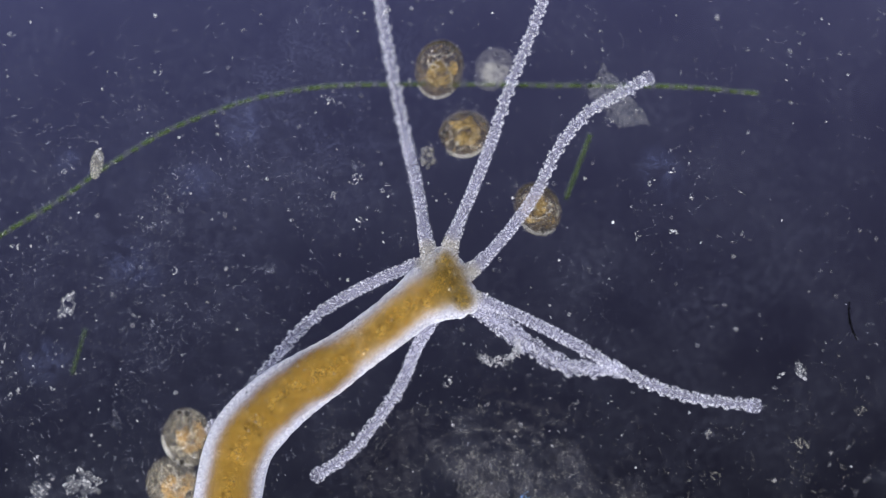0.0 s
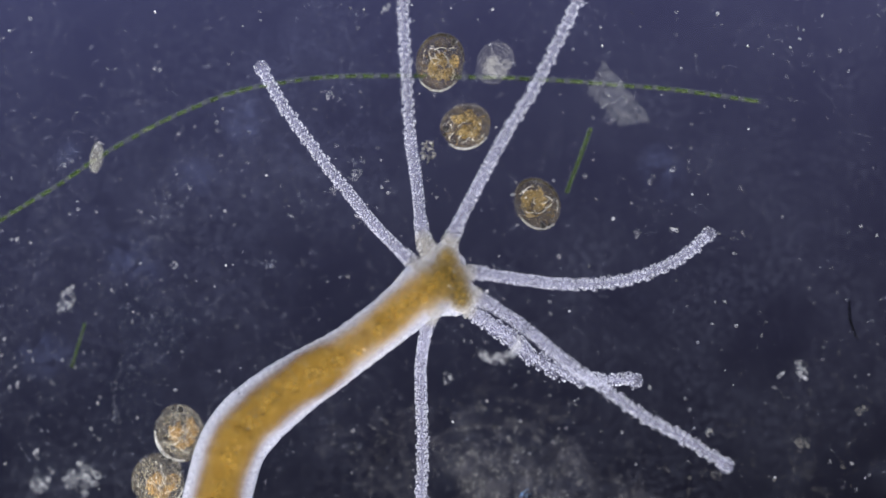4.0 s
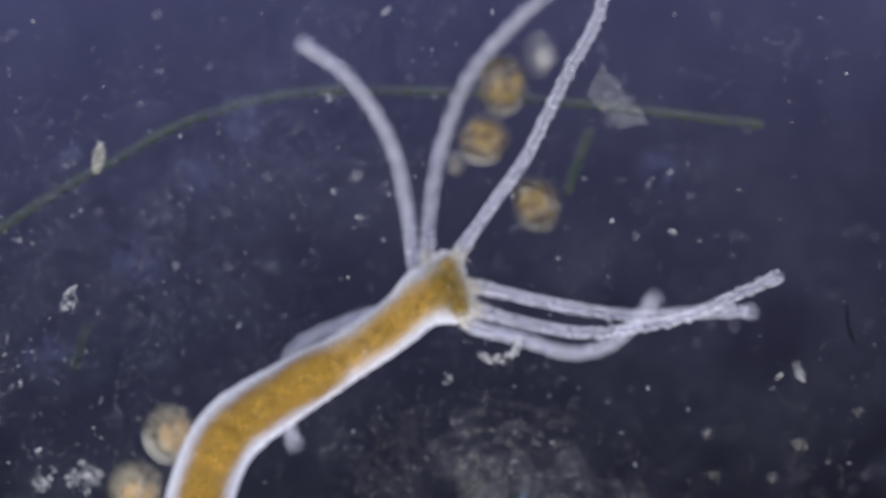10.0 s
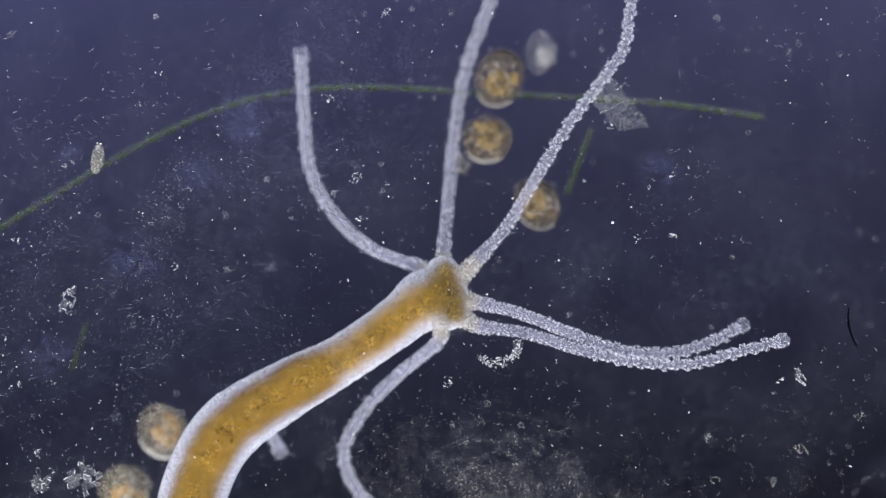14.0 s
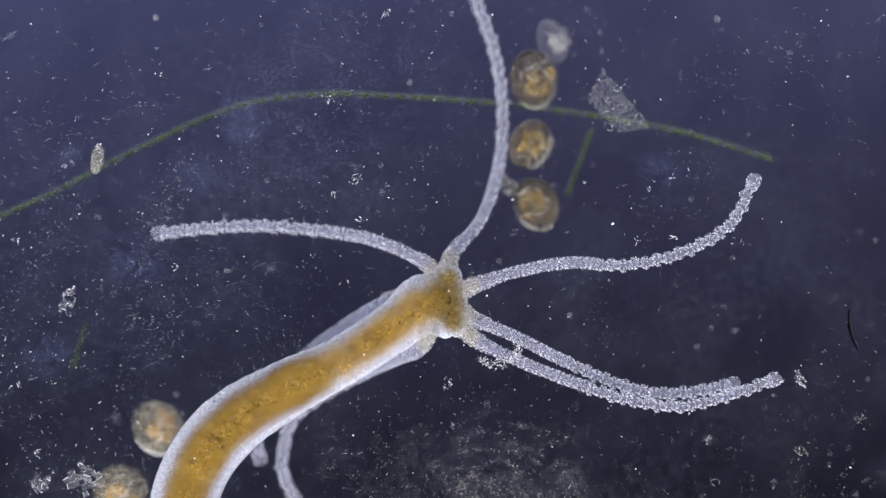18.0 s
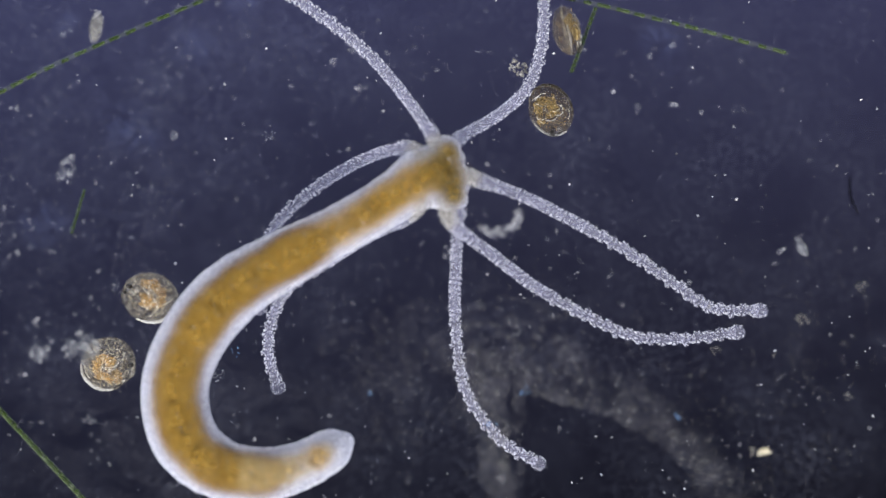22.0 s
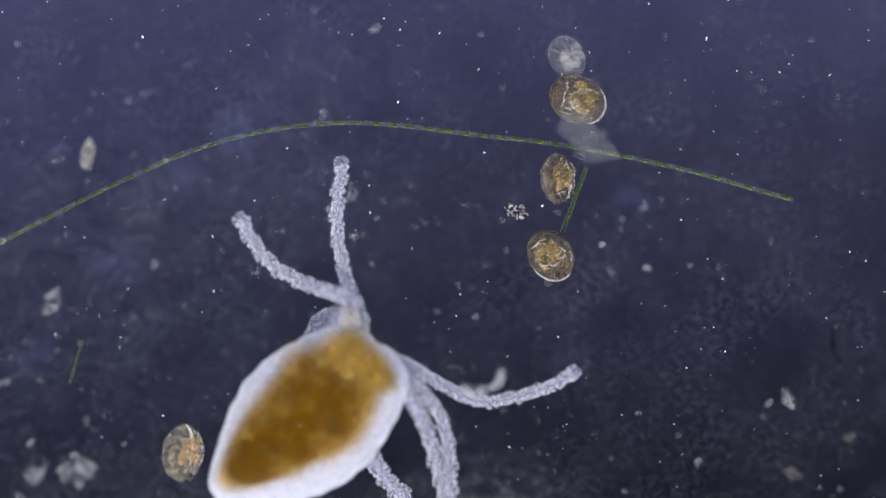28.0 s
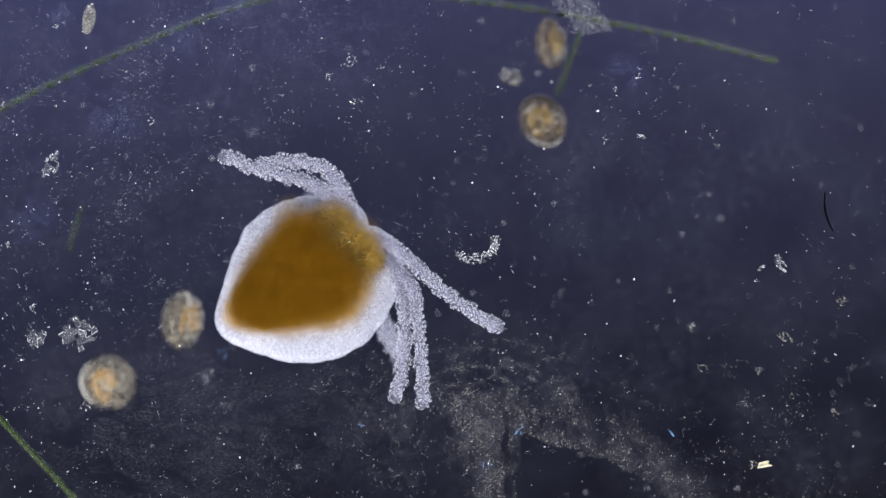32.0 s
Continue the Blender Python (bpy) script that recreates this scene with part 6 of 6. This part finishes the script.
    at(strand_drift, 0, 0, 415, 100, 355, 200, 285, 300, 228, 400, 188, 500, 162, 600, 150, 700, 148, 850, 148, 1000, 150, 1200, 152, 1330, 163)
    at(strand_drift, 1, 0, 416, 100, 356, 200, 291, 300, 233, 400, 191, 500, 163, 600, 151, 700, 148, 850, 146, 1000, 148, 1200, 156, 1325, 168)
    at(strand_drift, 2, 0, 414, 100, 357, 200, 287, 300, 227, 400, 184, 500, 160, 600, 150, 700, 148, 850, 149, 1000, 150, 1200, 162, 1328, 177)
    at(strand_drift, 3, 0, 397, 100, 337, 200, 270, 300, 217, 400, 175, 500, 154, 600, 145, 700, 144, 850, 146, 1000, 152, 1200, 168, 1330, 186)
    at(strand_drift, 6, 0, 412, 100, 350, 200, 287, 300, 234, 400, 194, 500, 169, 600, 157, 700, 155, 850, 158, 1000, 163, 1200, 176, 1330, 194)
    at(strand_drift, 7, 0, 412, 100, 352, 200, 292, 300, 240, 400, 200, 500, 175, 600, 165, 700, 164, 850, 167, 1000, 174, 1200, 190, 1340, 210)
    at(strand_drift, 8, 0, 412, 100, 350, 200, 297, 300, 242, 400, 204, 500, 182, 600, 172, 700, 174, 850, 180, 1000, 194, 1200, 215, 1345, 234)
    at(strand_drift, 9, 0, 412, 100, 352, 200, 292, 300, 240, 400, 200, 500, 179, 600, 170, 700, 170, 850, 177, 1000, 190, 1200, 209, 1345, 232)
    at(strand_drift, 10, 0, 412, 100, 347, 200, 292, 300, 237, 400, 200, 500, 177, 600, 169, 700, 170, 850, 174, 1000, 190, 1200, 212, 1340, 229)
    at(strand_drift, 11, 0, 367, 100, 312, 200, 257, 300, 205, 400, 175, 500, 159, 600, 154, 700, 159, 850, 174, 1000, 192, 1200, 222, 1345, 252)
    at(strand_drift, 12, 0, 357, 100, 309, 200, 252, 300, 202, 400, 172, 500, 155, 600, 150, 700, 157, 850, 170, 1000, 187, 1200, 220, 1345, 252)
    at(strand_drift, 13, 0, 372, 100, 324, 200, 265, 300, 217, 400, 182, 500, 164, 600, 158, 700, 162, 850, 173, 1000, 186, 1200, 207, 1345, 234)
    at(strand_drift, 14, 0, 412, 100, 352, 200, 292, 300, 240, 400, 198, 500, 174, 600, 165, 700, 166, 850, 174, 1000, 182, 1200, 196, 1340, 216)
    at(strand_drift, 17, 0, 417, 100, 362, 200, 302, 300, 252, 400, 215, 500, 192, 600, 182, 700, 184, 850, 192, 1000, 204, 1200, 220, 1355, 252)
    at(strand_drift, 18, 0, 392, 100, 347, 200, 294, 300, 246, 400, 204, 500, 182, 600, 176, 700, 180, 850, 190, 1000, 207, 1200, 242, 1355, 288)
    at(strand_drift, 19, 0, 407, 100, 350, 200, 297, 300, 247, 400, 209, 500, 187, 600, 179, 700, 182, 850, 194, 1000, 208, 1200, 237, 1362, 275)
    at(strand_drift, 20, 0, 405, 100, 350, 200, 298, 300, 252, 400, 212, 500, 193, 600, 185, 700, 188, 850, 200, 1000, 215, 1200, 245, 1362, 280)
    at(strand_drift, 21, 0, 404, 100, 350, 200, 306, 300, 264, 400, 229, 500, 204, 600, 192, 700, 194, 850, 202, 1000, 224, 1200, 266, 1370, 306)
    at(strand_drift, 22, 0, 407, 100, 356, 200, 312, 300, 269, 400, 229, 500, 206, 600, 192, 700, 196, 850, 214, 1000, 239, 1200, 286, 1380, 334)
    at(strand_drift, 23, 0, 407, 100, 357, 200, 307, 300, 262, 400, 227, 500, 206, 600, 199, 700, 206, 850, 222, 1000, 242, 1200, 277, 1387, 329)
    at(strand_drift, 24, 0, 405, 100, 352, 200, 300, 300, 258, 400, 224, 500, 200, 600, 195, 700, 202, 850, 218, 1000, 240, 1200, 270, 1390, 324)
    at(strand_drift, 28, 0, 407, 100, 355, 200, 305, 300, 260, 400, 225, 500, 204, 600, 195, 700, 199, 850, 217, 1000, 235, 1200, 275, 1388, 327)
    at(strand_drift, 29, 0, 398, 100, 348, 200, 301, 300, 256, 400, 218, 500, 200, 600, 193, 700, 198, 850, 213, 1000, 233, 1200, 273, 1385, 323)
    at(strand_drift, 30, 0, 400, 100, 350, 200, 298, 300, 258, 400, 220, 500, 198, 600, 193, 700, 196, 850, 213, 1000, 233, 1200, 278, 1375, 323)
    at(strand_drift, 31.5, 0, 400, 100, 350, 200, 298, 300, 258, 400, 220, 500, 198, 600, 193, 700, 196, 850, 213, 1000, 233, 1200, 278, 1375, 323)
    at(strand_drift, 32, 0, 404, 100, 354, 200, 309, 300, 266, 400, 229, 500, 204, 600, 192, 700, 197, 850, 214, 1000, 236, 1200, 276, 1365, 317)
    # seconds, height near the root and at the tip
    heights = (((0, 120, 80), (3.5, 110, 75), (5.5, 140, 150), (7, 120, 130), (8.5, 60, 40), (13, 60, 40), (15, 60, 50), (17, 90, 90), (19, 130, 130), (21, 110, 100), (27, 80, 60)),
               ((0, 45, 25), (14, 45, 25), (20, 90, 70), (23, 70, 60), (27, 50, 40)),
               ((0, 185, 185), (10, 185, 185), (12, 120, 60), (13.5, 160, 140), (16.5, 185, 185), (20, 170, 150), (24, 90, 60), (27, 60, 50)),
               ((0, 150, 190), (3, 150, 110), (5.5, 190, 190), (8, 185, 150), (11, 185, 120), (14, 190, 150), (17, 190, 150), (19, 185, 180), (22, 130, 70), (27, 90, 60)),
               ((0, 195, 200), (11, 195, 200), (12.5, 150, 110), (14, 190, 190), (18, 195, 200), (21, 150, 110), (24, 90, 60), (27, 90, 60)),
               ((0, 90, 80), (10, 80, 60), (14, 80, 60), (32, 80, 70)), ((0, 90, 120), (3, 80, 90), (8, 75, 60), (32, 75, 60)))
    swings = (swing_a, swing_b, swing_c, swing_d, swing_e, swing_f, swing_g)
    for k, rows in enumerate(swings):
        for seg, poses in zip(TENTACLES[k], arm_rows(rows, k, heights[k])):
            walk(seg, poses)
    for parts, stretched, drawn, first, last, lift, flat, swell in (
            (WALL_PARTS, STRETCHED, DRAWN_IN, 0.07, 1.0, -0.1, True, 0.0),
            (GUT_PARTS, GUT_STRETCHED, GUT_DRAWN_IN, 0.06, 0.96, 0.42, False, 0.0), (DEEP_PARTS, DEEP_STRETCHED, DEEP_DRAWN_IN, 0.27, 0.86, 0.12, False, 0.80),
            (GRAIN_PARTS, GUT_STRETCHED, GUT_DRAWN_IN, 0.06, 0.94, 0.62, False, 0.1)):
        for (ob, r), poses in zip(parts, lobe_rows(bending, parts, stretched, drawn, first, last, lift, flat, swell)):
            walk(ob, poses)
    for parts, spots, lift in ((HEAD_PARTS, HEAD_LOBES, -6), (MOUTH_PARTS, MOUTH_CLOUDS, 22), ([MOUTH_GRAINS], ((26, 0),), 30)):
        for ob, poses in zip(parts, head_rows(bending, spots, lift)):
            walk(ob, poses)
    for ob, poses in zip(STRAND_PARTS, chain_rows(strand_drift, STRAND_N, 30)):
        walk(ob, poses)
    for ob, x, y, z, turn, tilt in FLOATING:
        walk(ob, [(t, Matrix.Translation(P(x + dx, y + dy, z)) @ pose(0, 0, 0, tilt, tilt * 0.6, turn)) for t, dx, dy in drift(x, y)])
    for ob, rows in STRANDS:
        walk(ob, rows)
    crawl(FLEAS[0], 45, ((0, 777, 122, 75, 0), (3, 773, 122, 75, 0), (5.5, 798, 129, 85, 8), (6, 807, 134, 90, 8), (7, 853, 149, 85, 5), (8, 888, 167, 95, 8), (9, 890, 167, 95, 5),
                         (11, 890, 152, 75, 0), (13, 885, 149, 68, 0), (14.5, 884, 150, 70, 0), (16.5, 920, 154, 90, 15), (17, 930, 155, 95, 18), (18, 945, 152, 95, 20), (19, 953, 162, 90, 20),
                         (20, 965, 165, 100, 15), (21, 985, 174, 120, 5), (22, 1000, 180, 135, 0), (23, 1013, 147, 150, 0), (24, 1030, 145, 153, 0), (25.5, 1030, 149, 153, 0), (28, 1023, 154, 150, 0), (32, 1015, 158, 150, 0)))
    crawl(FLEAS[1], 40, ((0, 823, 237, 195, -10), (6, 826, 236, 200, -15), (7, 837, 243, 200, -10), (7.5, 853, 252, 190, -5), (8, 856, 258, 185, -5), (13, 858, 258, 180, 0), (14.5, 867, 259, 185, 0),
                         (16.5, 912, 268, 215, -5), (17, 927, 270, 225, -10), (18, 940, 267, 245, -30), (19, 955, 267, 265, -45), (20, 970, 275, 272, -55), (21, 990, 288, 278, -80), (22, 1003, 298, 282, -85),
                         (23, 1012, 294, 282, -88), (24, 1005, 292, 276, -78), (25.5, 997, 294, 275, -65), (27.5, 990, 294, 275, -55), (30, 977, 290, 275, -65), (32, 975, 289, 275, -70)))
    crawl(FLEAS[2], 40, ((0, 952, 370, -58, 0), (3, 951, 373, -58, 0), (14.5, 951, 373, -58, 0), (18, 950, 374, -60, 5), (19, 950, 378, -66, 12), (20, 955, 396, -72, 18), (21, 962, 414, -72, 18),
                         (22, 975, 439, -62, 10), (24, 985, 433, -58, 5), (27.5, 978, 431, -52, 0), (30, 963, 428, -52, 0), (32, 962, 427, -52, 0)))
    crawl(FLEAS[3], 55, ((0, 872, 122, 60, 0), (3, 873, 124, 60, 0), (5.5, 883, 122, 70, 20), (6, 890, 121, 75, 25), (7, 933, 115, 85, 45), (8, 950, 111, 95, 52), (13, 955, 104, 85, 50), (14.5, 955, 104, 85, 50),
                         (16.5, 970, 90, 100, 50), (18, 978, 84, 110, 45), (20, 988, 90, 110, 40), (23, 998, 75, 120, 25), (24, 1005, 70, 125, 15), (25.5, 1010, 76, 120, 15), (28, 1003, 79, 115, 15), (32, 1000, 85, 115, 15)))
    crawl(FLEAS[4], 45, ((0, 330, 775, 110, 0), (3, 320, 780, 110, 0), (5.5, 312, 778, 100, 5), (7, 308, 777, 95, 5), (9, 300, 783, 100, 10), (13, 287, 780, 130, 0), (18, 278, 772, 140, 0), (21, 262, 772, 150, 0),
                         (22, 265, 772, 170, 0), (23, 280, 780, 190, 0), (24, 293, 765, 195, 0), (25.5, 293, 770, 200, 0), (26.5, 310, 772, 230, -40), (27.5, 325, 775, 260, -62), (29, 318, 784, 265, -70), (32, 320, 781, 265, -70)))
    crawl(FLEAS[5], 45, ((0, 305, 858, 90, 0), (3, 290, 862, 85, 0), (5.5, 260, 876, 80, 0), (6, 254, 880, 80, 0), (9, 240, 882, 75, 0), (13, 220, 886, 60, 0), (17, 212, 882, 50, 0), (19, 205, 892, 40, 0), (20, 200, 890, 30, 0),
                         (21, 194, 892, 25, 0), (22, 190, 889, 20, 0), (23, 203, 884, 20, 0), (25, 200, 890, 0, 0), (28, 192, 915, -20, 0), (29, 185, 896, -25, 0), (30, 192, 893, -25, 0), (32, 188, 891, -25, 0)))
    crawl(FLEAS[6], 60, ((0, -260, 480, -30, 0), (22.5, -220, 500, -30, 0), (23, -70, 545, -50, 30), (23.2, 108, 674, -60, 40), (23.5, 196, 788, -60, 20), (24, 290, 960, -60, 0), (25.5, 300, 990, -30, 0), (27.5, 285, 840, 20, 0),
                         (28, 300, 990, -40, 0), (28.5, 330, 1300, -40, 0), (32, 340, 1400, -40, 0)))
    crawl(CLUMP, 40, ((0, 757, 277, 0, 0), (5.5, 758, 282, 0, 0), (7, 795, 291, 10, 0), (9, 806, 300, 15, 0), (13, 812, 300, 20, 0), (14.5, 822, 302, 25, 0), (17, 885, 328, 40, 0), (22, 918, 364, 60, 0),
                      (24, 935, 358, 70, 0), (27.5, 917, 352, 75, 0), (30, 907, 348, 75, 0), (32, 905, 348, 75, 0)))


motions()
